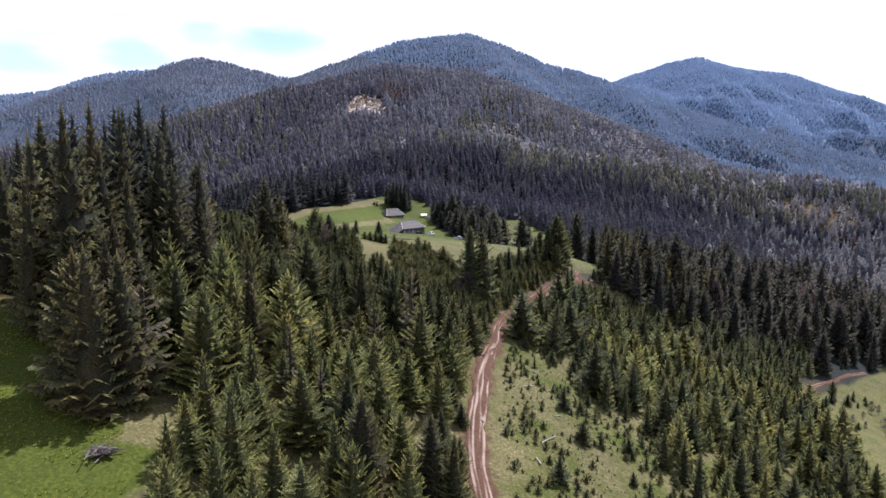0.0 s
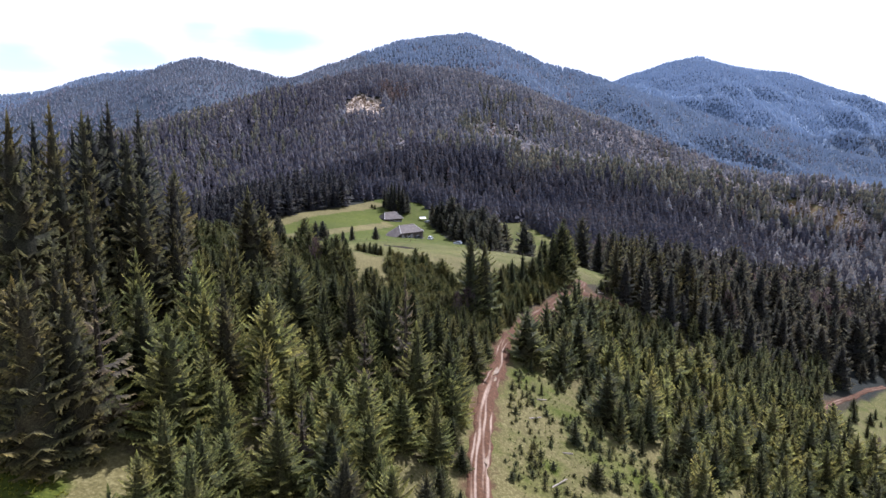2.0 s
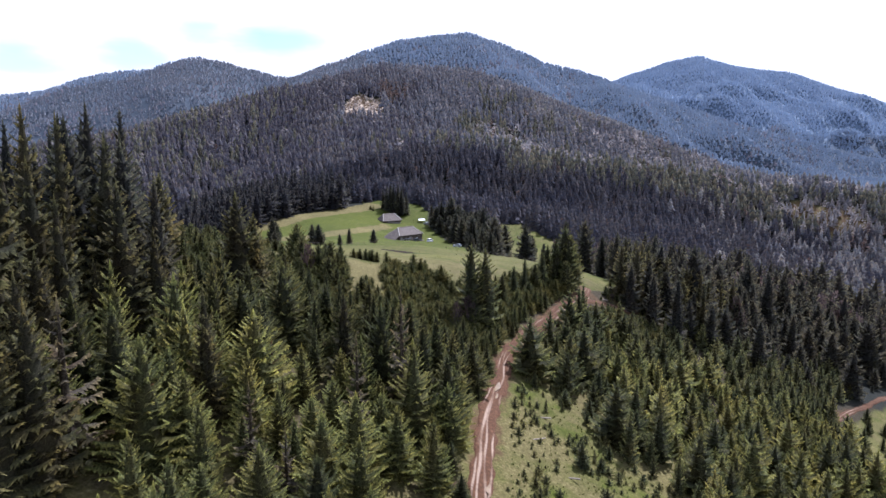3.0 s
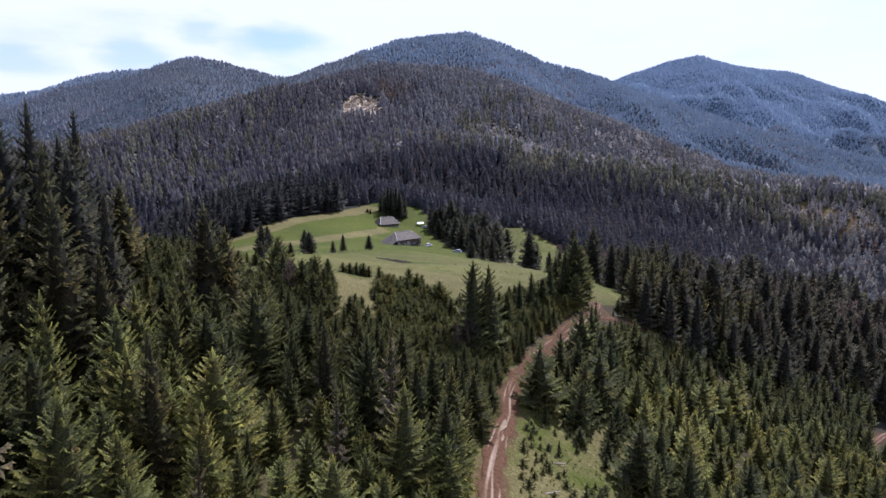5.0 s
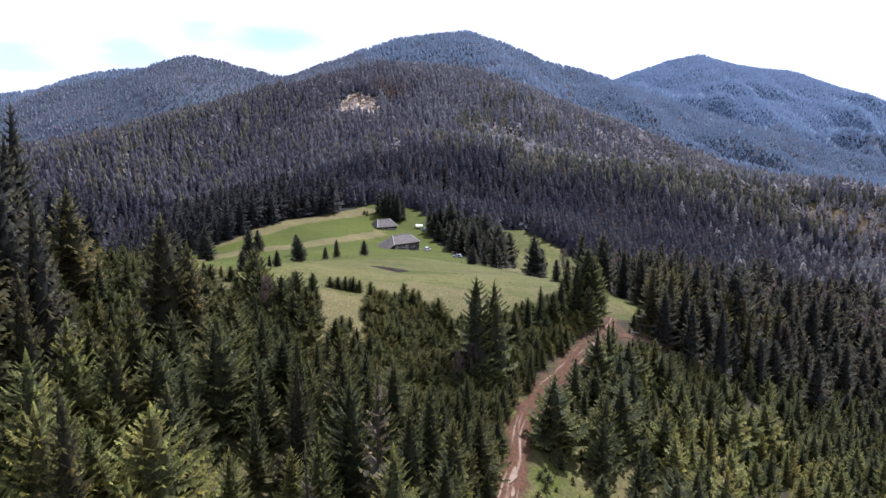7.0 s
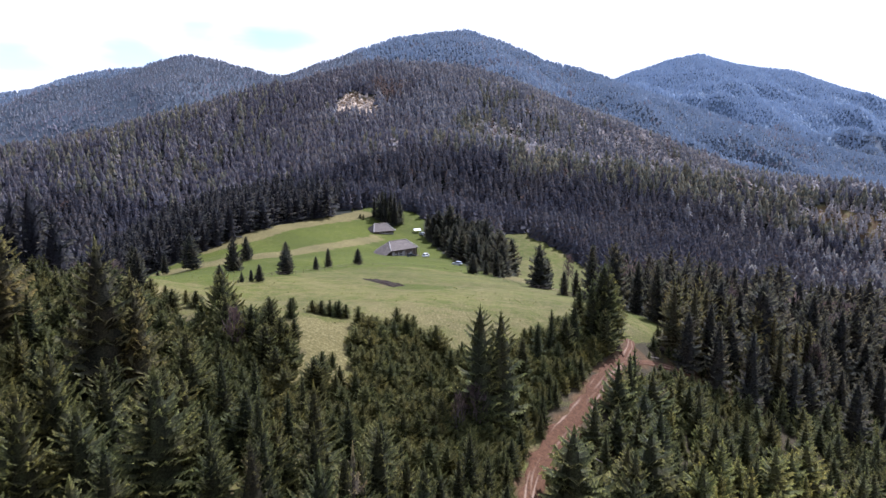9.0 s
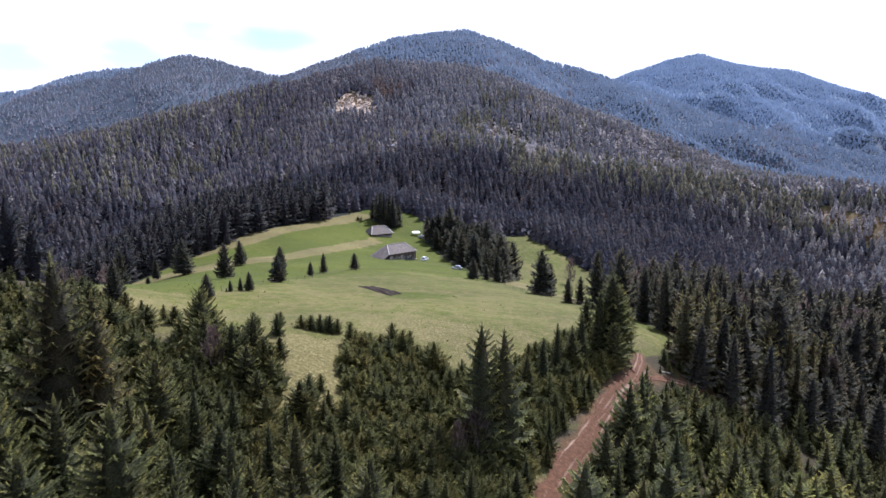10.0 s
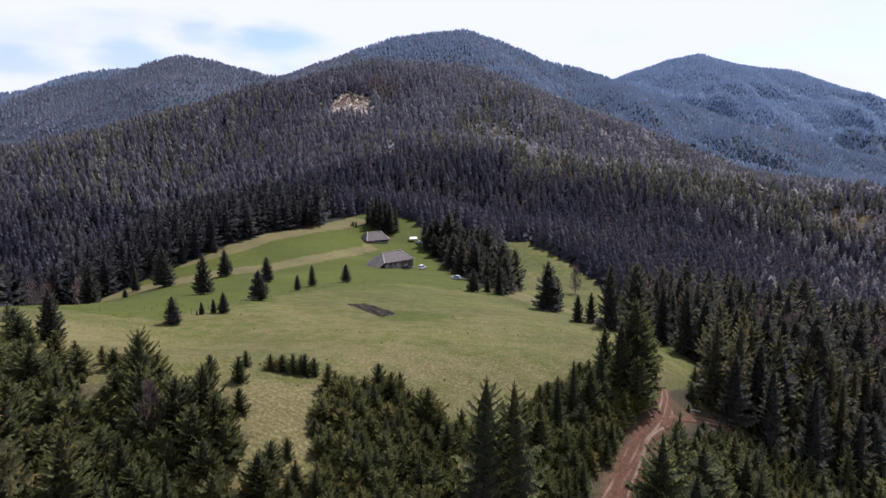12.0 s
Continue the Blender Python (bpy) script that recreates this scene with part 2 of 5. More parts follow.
def mud_material():
    """Wheel-worn clay: reddish crests, damp ruts painted pale for sun glint."""
    m, n, l, b = material("clay_road", 0.8, 0.12)
    mid, fine = tex_noise(n, l, 0.16, 4.0), tex_noise(n, l, 2.2, 6.0, rough=0.7)
    wet_glint = n.new("ShaderNodeVertexColor")
    wet_glint.layer_name = "wet_glint"
    a = ramp(n, [(0.3, (0.044, 0.021, 0.011)), (0.6, (0.096, 0.048, 0.024)), (0.85, (0.180, 0.098, 0.054))])
    l.new(fine.outputs["Fac"], a.inputs["Fac"])
    # pale rut colour holds the sun's glint on the mud
    p = ramp(n, [(0.3, (0.158, 0.102, 0.064)), (0.7, (0.310, 0.225, 0.156))])
    l.new(fine.outputs["Fac"], p.inputs["Fac"])
    s = n.new("ShaderNodeSeparateColor")
    l.new(wet_glint.outputs["Color"], s.inputs["Color"])
    k = n.new("ShaderNodeMath")
    k.operation = "MULTIPLY_ADD"
    l.new(mid.outputs["Fac"], k.inputs[0])
    k.inputs[1].default_value = 0.7
    l.new(s.outputs["Red"], k.inputs[2])
    r = n.new("ShaderNodeMapRange")
    r.inputs["From Min"].default_value, r.inputs["From Max"].default_value = 0.62, 1.3
    l.new(k.outputs[0], r.inputs["Value"])
    l.new(mixed(n, l, r.outputs["Result"], a.outputs["Color"], p.outputs["Color"]), b.inputs["Base Color"])
    g = n.new("ShaderNodeMapRange")
    g.inputs["To Min"].default_value, g.inputs["To Max"].default_value = 0.9, 0.6
    l.new(r.outputs["Result"], g.inputs["Value"])
    l.new(g.outputs["Result"], b.inputs["Roughness"])
    bumped(n, l, b, fine.outputs["Fac"], 0.7, 0.08)
    return m


M_MUD = mud_material()


# ---- the lie of the land ----
rng = np.random.default_rng(7)


def lattice(x, y, seed):
    """Smooth value noise on a unit lattice, 0 to 1."""
    xi, yi = np.floor(x), np.floor(y)
    fx, fy = x - xi, y - yi
    fx, fy = fx * fx * (3 - 2 * fx), fy * fy * (3 - 2 * fy)

    def at(i, j):
        v = np.sin(i * 127.1 + j * 311.7 + seed * 74.7) * 43758.5453
        return v - np.floor(v)
    return ((at(xi, yi) * (1 - fx) + at(xi + 1, yi) * fx) * (1 - fy)
            + (at(xi, yi + 1) * (1 - fx) + at(xi + 1, yi + 1) * fx) * fy)


def rough(x, y, size, octaves=3, seed=1):
    """Fractal noise from -1 to 1 with its broadest swell of that size."""
    out, amp, tot = 0.0, 1.0, 0.0
    for k in range(octaves):
        out = out + amp * (lattice(x / size * 2 ** k + 11 * k, y / size * 2 ** k - 7 * k, seed + k) * 2 - 1)
        tot, amp = tot + amp, amp * 0.5
    return out / tot


# heights of the spur in rounded metres: x, y, z
SPUR = np.array([
    (0, -60, 2), (-90, -40, 10), (70, -40, -24), (5, 68, 6), (5, 87, 9), (27, 91, 1), (8, 103, 10),
    (-32, 57, 15), (-60, 98, 26), (-78, 130, 36), (-33, 120, 24), (-22, 143, 26), (-8, 122, 17), (12, 127, 11),
    (33, 163, 13), (-8, 206, 17), (-40, 192, 21), (-36, 170, 22), (-90, 236, 12), (-104, 290, 4), (30, 239, 9), (45, 195, 11),
    (8, 322, 2), (-18, 338, 3), (-28, 396, 6), (-30, 432, 14), (-86, 367, 12), (47, 335, -8), (50, 144, -3),
    (93, 159, -17), (85, 128, -15), (150, 250, -22), (-175, 290, -20), (95, 60, -32)], float)
SC = 100.0


def tps(d):
    return np.where(d > 1e-9, d * d * np.log(np.maximum(d, 1e-9)), 0.0)


n_s = len(SPUR)
s_xy = SPUR[:, :2] / SC
s_a = np.zeros((n_s + 3, n_s + 3))
s_a[:n_s, :n_s] = tps(np.linalg.norm(s_xy[:, None] - s_xy[None], axis=2)) + 0.002 * np.eye(n_s)
s_a[:n_s, n_s:] = np.c_[np.ones(n_s), s_xy]
s_a[n_s:, :n_s] = s_a[:n_s, n_s:].T
s_w = np.linalg.solve(s_a, np.r_[SPUR[:, 2], 0, 0, 0])

# mountain crests: points of each crest line, then the fall of its flanks
CRESTS = [
    ([(-560, 760, 44), (-340, 800, 84), (-190, 880, 138), (-78, 935, 172), (22, 990, 172), (125, 1150, 158),
      (232, 1220, 134), (440, 1220, 60), (760, 1160, -16), (1200, 1050, -60)], 0.43),
    ([(-410, 1600, 212), (-360, 1700, 254), (-309, 1900, 314), (-231, 2050, 371), (-136, 2150, 417), (-29, 2200, 440), (81, 2222, 454),
      (156, 2240, 432), (242, 2255, 402), (330, 2275, 366), (450, 2300, 345), (532, 2320, 325), (617, 2340, 298), (750, 2380, 263),
      (922, 2400, 214), (1130, 2400, 150), (1400, 2350, 70), (1900, 2100, -60)], 0.56),
    ([(-1500, 1750, 196), (-1154, 1790, 218), (-1064, 1790, 229), (-973, 1790, 246), (-912, 1790, 271), (-852, 1790, 279), (-778, 1790, 282),
      (-718, 1790, 303), (-665, 1790, 314), (-600, 1790, 302), (-527, 1790, 282), (-454, 1790, 262), (-370, 1820, 226), (-250, 1900, 160)], 0.50),
    ([(700, 3600, 300), (948, 3580, 432), (1074, 3580, 490), (1253, 3580, 548), (1392, 3580, 575), (1559, 3580, 527), (1713, 3580, 503),
      (1866, 3580, 490), (2022, 3580, 442), (2180, 3580, 394), (2429, 3580, 291), (3000, 3300, 120)], 0.50),
]


def crest(x, y, points, fall):
    best = np.full(x.shape, -1e9)
    for (x0, y0, z0), (x1, y1, z1) in zip(points, points[1:]):
        dx, dy = x1 - x0, y1 - y0
        f = np.clip(((x - x0) * dx + (y - y0) * dy) / (dx * dx + dy * dy), 0, 1)
        d = np.hypot(x - x0 - f * dx, y - y0 - f * dy)
        gully = 1 + 0.35 * rough(x, y, 190.0, 2, 5)
        best = np.maximum(best, z0 + f * (z1 - z0) - fall * gully * (np.sqrt(d * d + 900.0) - 30.0))
    return best


def smooth(a, lo, hi):
    t = np.clip((a - lo) / (hi - lo), 0, 1)
    return t * t * (3 - 2 * t)


def land(x, y):
    """Height of the ground at x, y."""
    x, y = np.asarray(x, float), np.asarray(y, float)
    shape = x.shape
    x, y = x.ravel(), y.ravel()
    cx, cy = np.clip(x, -230, 260), np.clip(y, -120, 470)
    q = np.stack([cx, cy], -1) / SC
    near = tps(np.linalg.norm(q[:, None] - s_xy[None], axis=2)) @ s_w[:n_s] + s_w[n_s] + q @ s_w[n_s + 1:]
    near = near + 0.5 * rough(x, y, 14.0, 2, 3)
    k = 10.0
    far = k * np.log(sum(np.exp(np.clip(crest(x, y, p, f), -45, None) / k) for p, f in CRESTS)) - k * 1.2
    out = np.maximum(smooth(y, 450, 545), np.maximum(smooth(x, 140, 330), smooth(-x, 130, 260)))
    h = near * (1 - out) + np.maximum(far, -45) * out
    return h.reshape(shape)


def inside(x, y, poly):
    """Whether points lie in a polygon of the plan."""
    x, y = np.asarray(x, float), np.asarray(y, float)
    hit = np.zeros(x.shape, bool)
    for (x0, y0), (x1, y1) in zip(poly, poly[1:] + poly[:1]):
        cross = ((y0 > y) != (y1 > y)) & (x < (x1 - x0) * (y - y0) / ((y1 - y0) or 1e-9) + x0)
        hit ^= cross
    return hit


MEADOW = [(-36, 142), (-24, 140), (-13, 143), (-12, 152), (-4, 152), (3, 147), (10, 148), (16, 159), (23, 170), (35, 172), (40, 175), (44, 180), (48, 189), (53, 201), (55, 209), (50, 230), (38, 252), (29, 268), (19, 292), (13, 322), (2, 366),
          (-8, 400), (-10, 440), (-42, 442), (-86, 370), (-108, 328), (-128, 272), (-115, 236), (-80, 188), (-64, 170), (-52, 156), (-44, 147)]
GLADE = [(38, 255), (52, 250), (64, 288), (80, 350), (79, 376), (66, 416), (52, 442), (36, 425), (30, 380), (33, 330), (31, 290)]
CLEARING = [(272, 540), (300, 556), (345, 545), (350, 512), (316, 508), (298, 526)]
LANDING = [(44, 168), (66, 174), (68, 184), (56, 181), (45, 175)]
LEFT_FIELD = [(-130, -60), (-34, -60), (-30, -10), (-29, 60), (-36, 64), (-44, 76), (-62, 86), (-130, 84)]
RIGHT_FIELD = [(82, 100), (150, 90), (190, 245), (137, 194), (105, 167), (90, 148), (84, 130)]
ROAD = [(2, -60), (4.0, -20), (4.5, 20), (5, 55), (4.7, 68), (4.6, 76), (4.8, 86), (6.8, 100), (9.3, 113), (11.5, 124), (16, 134), (22.5, 146),
        (28.5, 156), (33, 162.5), (36, 170), (37.6, 175)]
SIDE_ROAD = [(78, 118), (86, 140), (93, 157), (104, 170), (118, 181), (136, 196)]
FORK = [(32.5, 161), (36.5, 165.5), (42, 169.5), (49, 172)]


def along(points, step):
    """Points every step metres on a smooth line through the given ones."""
    p = np.array(points, float)
    p = np.r_[[2 * p[0] - p[1]], p, [2 * p[-1] - p[-2]]]
    out = []
    for a, b, c, d in zip(p, p[1:], p[2:], p[3:]):
        m = max(2, int(np.hypot(*(c - b)) / step))
        for t in np.arange(m) / m:
            out.append(0.5 * (2 * b + (c - a) * t + (2 * a - 5 * b + 4 * c - d) * t * t + (3 * b - a - 3 * c + d) * t ** 3))
    return np.array(out + [p[-2]])


def from_line(x, y, line):
    d = np.full(np.shape(x), 1e9)
    for a, b in zip(line[:-1], line[1:]):
        e = b - a
        f = np.clip(((x - a[0]) * e[0] + (y - a[1]) * e[1]) / (e @ e), 0, 1)
        d = np.minimum(d, np.hypot(x - a[0] - f * e[0], y - a[1] - f * e[1]))
    return d


ROAD_L, SIDE_L, FORK_L = along(ROAD, 1.0), along(SIDE_ROAD, 1.5), along(FORK, 1.0)


def mesh_from(name, verts, faces, mat, smooth_shade=False):
    """A mesh from an array of points and an array of equal-sided faces."""
    verts, faces = np.asarray(verts, np.float32), np.asarray(faces, np.int32)
    me = bpy.data.meshes.new(name)
    k = faces.shape[1]
    me.vertices.add(len(verts))
    me.vertices.foreach_set("co", verts.ravel())
    me.loops.add(faces.size)
    me.loops.foreach_set("vertex_index", faces.ravel())
    me.polygons.add(len(faces))
    me.polygons.foreach_set("loop_start", np.arange(len(faces), dtype=np.int32) * k)
    me.update(calc_edges=True)
    me.validate()
    if smooth_shade:
        me.polygons.foreach_set("use_smooth", np.ones(len(me.polygons), bool))
    me.materials.append(mat)
    return me


def grid_faces(nx, ny):
    i, j = np.meshgrid(np.arange(nx - 1), np.arange(ny - 1))
    a = (j * nx + i).ravel()
    return np.stack([a, a + 1, a + nx + 1, a + nx], -1)


def spread(dense_lo, dense_hi, step, lo, hi, grow):
    v = list(np.arange(dense_lo, dense_hi + 0.1, step))
    s = step
    while v[-1] < hi:
        s = min(s * grow, 60)
        v.append(v[-1] + s)
    s = step
    while v[0] > lo:
        s = min(s * grow, 60)
        v.insert(0, v[0] - s)
    return np.array(v)


def paint(me, layer, rgb):
    c = me.color_attributes.new(layer, "FLOAT_COLOR", "POINT")
    c.data.foreach_set("color", np.c_[rgb, np.ones(len(rgb))].astype(np.float32).ravel())


gx = spread(-130, 130, 2.5, -3200, 3600, 1.06)
gy = spread(20, 450, 2.5, -300, 4700, 1.05)
GX, GY = np.meshgrid(gx, gy)
GZ = land(GX, GY)
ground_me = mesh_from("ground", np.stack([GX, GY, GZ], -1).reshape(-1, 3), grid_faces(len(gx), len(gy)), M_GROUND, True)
px, py = GX.ravel(), GY.ravel()
near_box = (np.abs(px) < 200) & (py < 460) & (py > -80)
soil_w = np.zeros(len(px))
d_road = from_line(px[near_box], py[near_box], ROAD_L[::3])
d_side = np.minimum(from_line(px[near_box], py[near_box], SIDE_L[::3]), from_line(px[near_box], py[near_box], FORK_L[::3]))
soil_w[near_box] = np.maximum(0.68 * (1 - smooth(d_road, 1.2, 3.7)), 0.62 * (1 - smooth(d_side, 0.9, 2.8)))
in_meadow = inside(px, py, MEADOW)
open_land = in_meadow | inside(px, py, GLADE) | inside(px, py, LEFT_FIELD) | inside(px, py, RIGHT_FIELD)
jx, jy = px + 9 * rough(px, py, 30.0, 3, 91), py + 9 * rough(px, py, 30.0, 3, 92)   # ragged edges
slope_open = (jx > 6) & (jx < 60) & (jy > -90) & (jy < 128)
regrowth = (jx > -60) & (jx < 90) & (jy > -140) & (jy < 165)
litter_w = np.where(open_land, 0.0, np.where(slope_open & (jy < 112), 0.15, np.where(regrowth, np.where((jx > 14) & (jy > 132), 0.75, np.where(jx > 14, 0.32, 0.48)), 0.8)))
CREST_DRY = [(-85, 372), (-48, 432), (-36, 424), (-58, 394), (-80, 350), (-101, 328), (-116, 342)]
STRIP_DRY = [(-125, 300), (-96, 302), (-66, 316), (-45, 360), (-34, 388), (-29, 380), (-40, 346), (-60, 302), (-88, 287), (-118, 272)]
FELLED_SOIL = [(-112, 738), (-62, 732), (-72, 788), (-101, 815), (-115, 800)]
BARE_SPOTS = [(-22, 143), (-12, 148), (-12, 139), (-10.5, 134), (-9, 126), (-12, 121), (-17, 125), (-18.5, 130), (-16, 134), (-19, 139)]
LUSH = [(-46, 184), (-40, 206), (-36, 232), (-30, 258), (-18, 270), (-4, 276), (8, 271), (20, 262), (30, 300), (2, 440), (-45, 442), (-130, 290), (-115, 225), (-75, 186)]
lush_w = inside(px + 3 * rough(px, py, 12.0, 2, 93), py + 5 * rough(px, py, 12.0, 2, 94), LUSH) | (np.hypot(px + 4, (py - 205) * 0.8) < 7)
dry_w = np.where(lush_w, 0.20, 0.47) + 0.16 * rough(px, py, 26.0, 3, 95)
dry_w = np.where(in_meadow & (py < 172), 0.58 + 0.2 * rough(px, py, 18.0, 3, 96), dry_w)
dry_w = np.where(inside(px, py, CREST_DRY) | inside(px, py, STRIP_DRY), 0.85, dry_w)
dry_w = np.where(regrowth & ~in_meadow, 0.66, dry_w)
dry_w = np.where(slope_open, 0.66 + 0.60 * rough(px, py, 7.0, 3, 71), dry_w)
dry_w = np.where(inside(px, py, RIGHT_FIELD), 0.55, dry_w)
dry_w = np.where(inside(px, py, LEFT_FIELD), 0.12, dry_w)
bare_turf = inside(px, py, BARE_SPOTS) | (np.hypot(px + 15.5, py - 64) < 4.5) | (np.hypot(px + 31, py - 64) < 4) | (np.hypot(px + 2.5, py - 76) < 4)
dry_w = np.where(bare_turf, 0.95, dry_w)
litter_w = np.where(bare_turf, 0.0, litter_w)
felled = inside(px, py, FELLED_SOIL)
soil_w, litter_w = np.where(felled, 0.75, soil_w), np.where(felled, 0.0, litter_w)
dry_w = np.where(felled | inside(px, py, CLEARING), 1.0, dry_w)
litter_w = np.where(inside(px, py, CLEARING), 0.0, litter_w)
soil_w = np.maximum(soil_w, np.where(inside(px, py, LANDING), 0.62, np.where(inside(px, py, CLEARING), 0.55, 0.0)))
litter_w = np.where(inside(px, py, LANDING), 0.3, litter_w)
BANK = [(16, 300), (24, 274), (36, 250), (46, 252), (36, 285), (33, 305), (24, 312)]
bank = inside(px, py, BANK)
dry_w, litter_w = np.where(bank, 0.85, dry_w), np.where(bank, 0.0, litter_w)
paint(ground_me, "zone", np.stack([soil_w, dry_w, litter_w], -1))
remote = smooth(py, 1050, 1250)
# where the floor is painted dark for the shade under the trees
floor_shade = np.where(~open_land & ~bank & ~felled & ~inside(px, py, CLEARING) & ~inside(px, py, LANDING) & ~inside(px, py, CREST_DRY), np.maximum(smooth(py, 200, 230), smooth(px, 55, 75) * smooth(py, 165, 185)), 0.0) * (1 - remote)
paint(ground_me, "remote", np.stack([remote, floor_shade, smooth(py, 2600, 2800)], -1))
ground = tagged(new("ground", ground_me), "rolling mountain land of grass, dry turf and forest litter", "ground", kind="structure")


def wander(i, r):
    return float(rough(np.array([i * 0.5]), np.array([r * 37.0]), 11.0, 3, 17)[0])


def rut_depth(i, r):
    return min(1.25, max(0.1, 0.75 + 1.3 * float(rough(np.array([i * 0.5]), np.array([r * 53.0 + 9]), 7.0, 2, 19)[0])))


def road_strip(name, line, half, ruts, label, lift=0.24):
    """A track draped on the land, with worn ruts along it."""
    t = np.gradient(line, axis=0)
    t /= np.linalg.norm(t, axis=1)[:, None]
    side = np.stack([t[:, 1], -t[:, 0]], -1)
    u = np.linspace(-1, 1, 25)
    pts, wet_glint = [], []
    for i, (p, q) in enumerate(zip(line, side)):
        w = half * (1 - 0.42 * float(smooth(p[1], 158, 176)) * (half > 1.4)) * (1 + 0.14 * math.sin(i * 0.37) + 0.10 * math.sin(i * 0.83 + 1))
        off = 0.25 * math.sin(i * 0.11)
        xs, ys = p[0] + q[0] * (u * w + off), p[1] + q[1] * (u * w + off)
        at = float(i)
        dig = sum(rut_depth(at, r) * np.exp(-((u * w - r - 0.42 * wander(at, r)) / (0.17 + 0.09 * wander(at * 2.3 + 40, r))) ** 2) for r in ruts)
        z = land(xs, ys) + lift - 0.09 * dig + 0.04 * rough(xs, ys, 1.3, 2, 9) - 0.30 * np.abs(u) ** 6
        pts.append(np.stack([xs, ys, z], -1))
        wet_glint.append(dig * (1 - 0.45 * smooth(ys, 102, 136)))
    me = mesh_from(name, np.concatenate(pts), grid_faces(len(u), len(line))[:, ::-1], M_MUD, True)
    w = np.clip(np.concatenate(wet_glint), 0, 1)
    paint(me, "wet_glint", np.stack([w, w, w], -1))
    return tagged(new(name, me), label, "road", kind="structure")


road_strip("road", along(ROAD, 0.5), 1.42, (-0.95, -0.35, 0.3, 0.9), "rutted clay forest road, its damp wheel tracks painted pale with glint")
road_strip("road_side", along(SIDE_ROAD, 0.8), 0.8, (-0.4, 0.4), "narrow earth track cut across the hillside")
road_strip("road_fork", along(FORK, 0.6), 0.8, (-0.4, 0.4), "short reddish earth track branching into the trees")


# ---- trees ----
def spruce(seed, h, r, whorls, per, segs, bare=0.04, droop=0.45, ragged=0.25, full=0.05, core=0.40, k=8, rings=7, shape=0.78):
    """Needled crown of a spruce: whorls of flat fan-shaped boughs. Returns points, triangles and, for each point, the
    tone of its needles (old and painted as shaded by the stem, new and painted as lit at the tips)."""
    g = np.random.default_rng(seed)
    vs, fs, fresh_lit, base = [], [], [], 0
    for o in range(whorls):
        f = (o + g.uniform(-0.25, 0.25)) / (whorls - 1)
        f = min(max(f, 0.0), 1.0)
        z = h * (bare + (0.97 - bare) * f)
        reach = r * ((1 - f) ** shape * (1 - full) + full) * (1 if f > 0.10 else 0.80 + 2.0 * f)
        m = max(3, int(round(per * (1 - 0.5 * f))))
        a0 = g.uniform(0, 6.28)
        for j in range(m):
            a = a0 + 6.283 * (j + g.uniform(-0.3, 0.3)) / m
            ln = reach * g.uniform(1 - ragged, 1 + 0.6 * ragged)
            up = 0.50 * f - (droop + 0.10) * (1 - f) + g.uniform(-0.14, 0.14)
            ca, sa = math.cos(a), math.sin(a)
            t = np.linspace(0.05, 1, segs + 1)
            rad = ln * t
            zz = z + ln * (up * t + 0.26 * t ** 2.6)
            wid = ln * (0.30 if per < 12 else 0.18 if per > 13 else 0.24) * np.sin(np.pi * np.clip(t * 0.70 + 0.24, 0, 1))
            spine = np.stack([ca * rad, sa * rad, zz], -1)
            for e in range(segs):
                p, q = spine[e], spine[min(e + 2, segs)]
                for sgn in (-1, 1):
                    w = wid[e] * g.uniform(0.55, 1.3)
                    fwd = ln / segs * g.uniform(0.3, 0.9)
                    tip = spine[e + 1] + np.array([-sa * sgn * w + ca * fwd, ca * sgn * w + sa * fwd, -w * g.uniform(0.20, 0.75)])
                    vs += [p, q, tip]
                    fresh_lit += [t[e] * 0.55, t[e + 1] * 0.6, 0.35 + 0.65 * t[e + 1]]
                    fs.append((base, base + 1, base + 2))
                    base += 3
    # the close inner needles that stop the light
    for i in range(rings):
        f = i / (rings - 1)
        q = core * r * ((1 - f) ** shape * (1 - full) + 0.6 * full)
        for j in range(k):
            a = 6.283 * (j + 0.5 * (i % 2)) / k
            w = q * g.uniform(0.7, 1.25)
            vs.append(np.array((w * math.cos(a), w * math.sin(a), h * (bare + 0.01 + (0.95 - bare) * f) - 0.25 * w * (j % 2))))
            fresh_lit.append(0.12 + 0.22 * (j % 2))
    for i in range(rings - 1):
        for j in range(k):
            p0, p1, p2, p3 = (base + i * k + j, base + i * k + (j + 1) % k, base + (i + 1) * k + (j + 1) % k, base + (i + 1) * k + j)
            fs += [(p0, p1, p2), (p0, p2, p3)]
    base += rings * k
    for a in (0.3, 2.4, 4.5):
        vs += [np.array((0.022 * r * 4 * math.cos(a), 0.022 * r * 4 * math.sin(a), 0.90 * h)),
               np.array((0.022 * r * 4 * math.cos(a + 2), 0.022 * r * 4 * math.sin(a + 2), 0.90 * h)), np.array((0, 0, 1.02 * h))]
        fresh_lit += [0.4, 0.4, 1.0]
        fs.append((base, base + 1, base + 2))
        base += 3
    return np.array(vs), np.array(fs), np.array(fresh_lit)


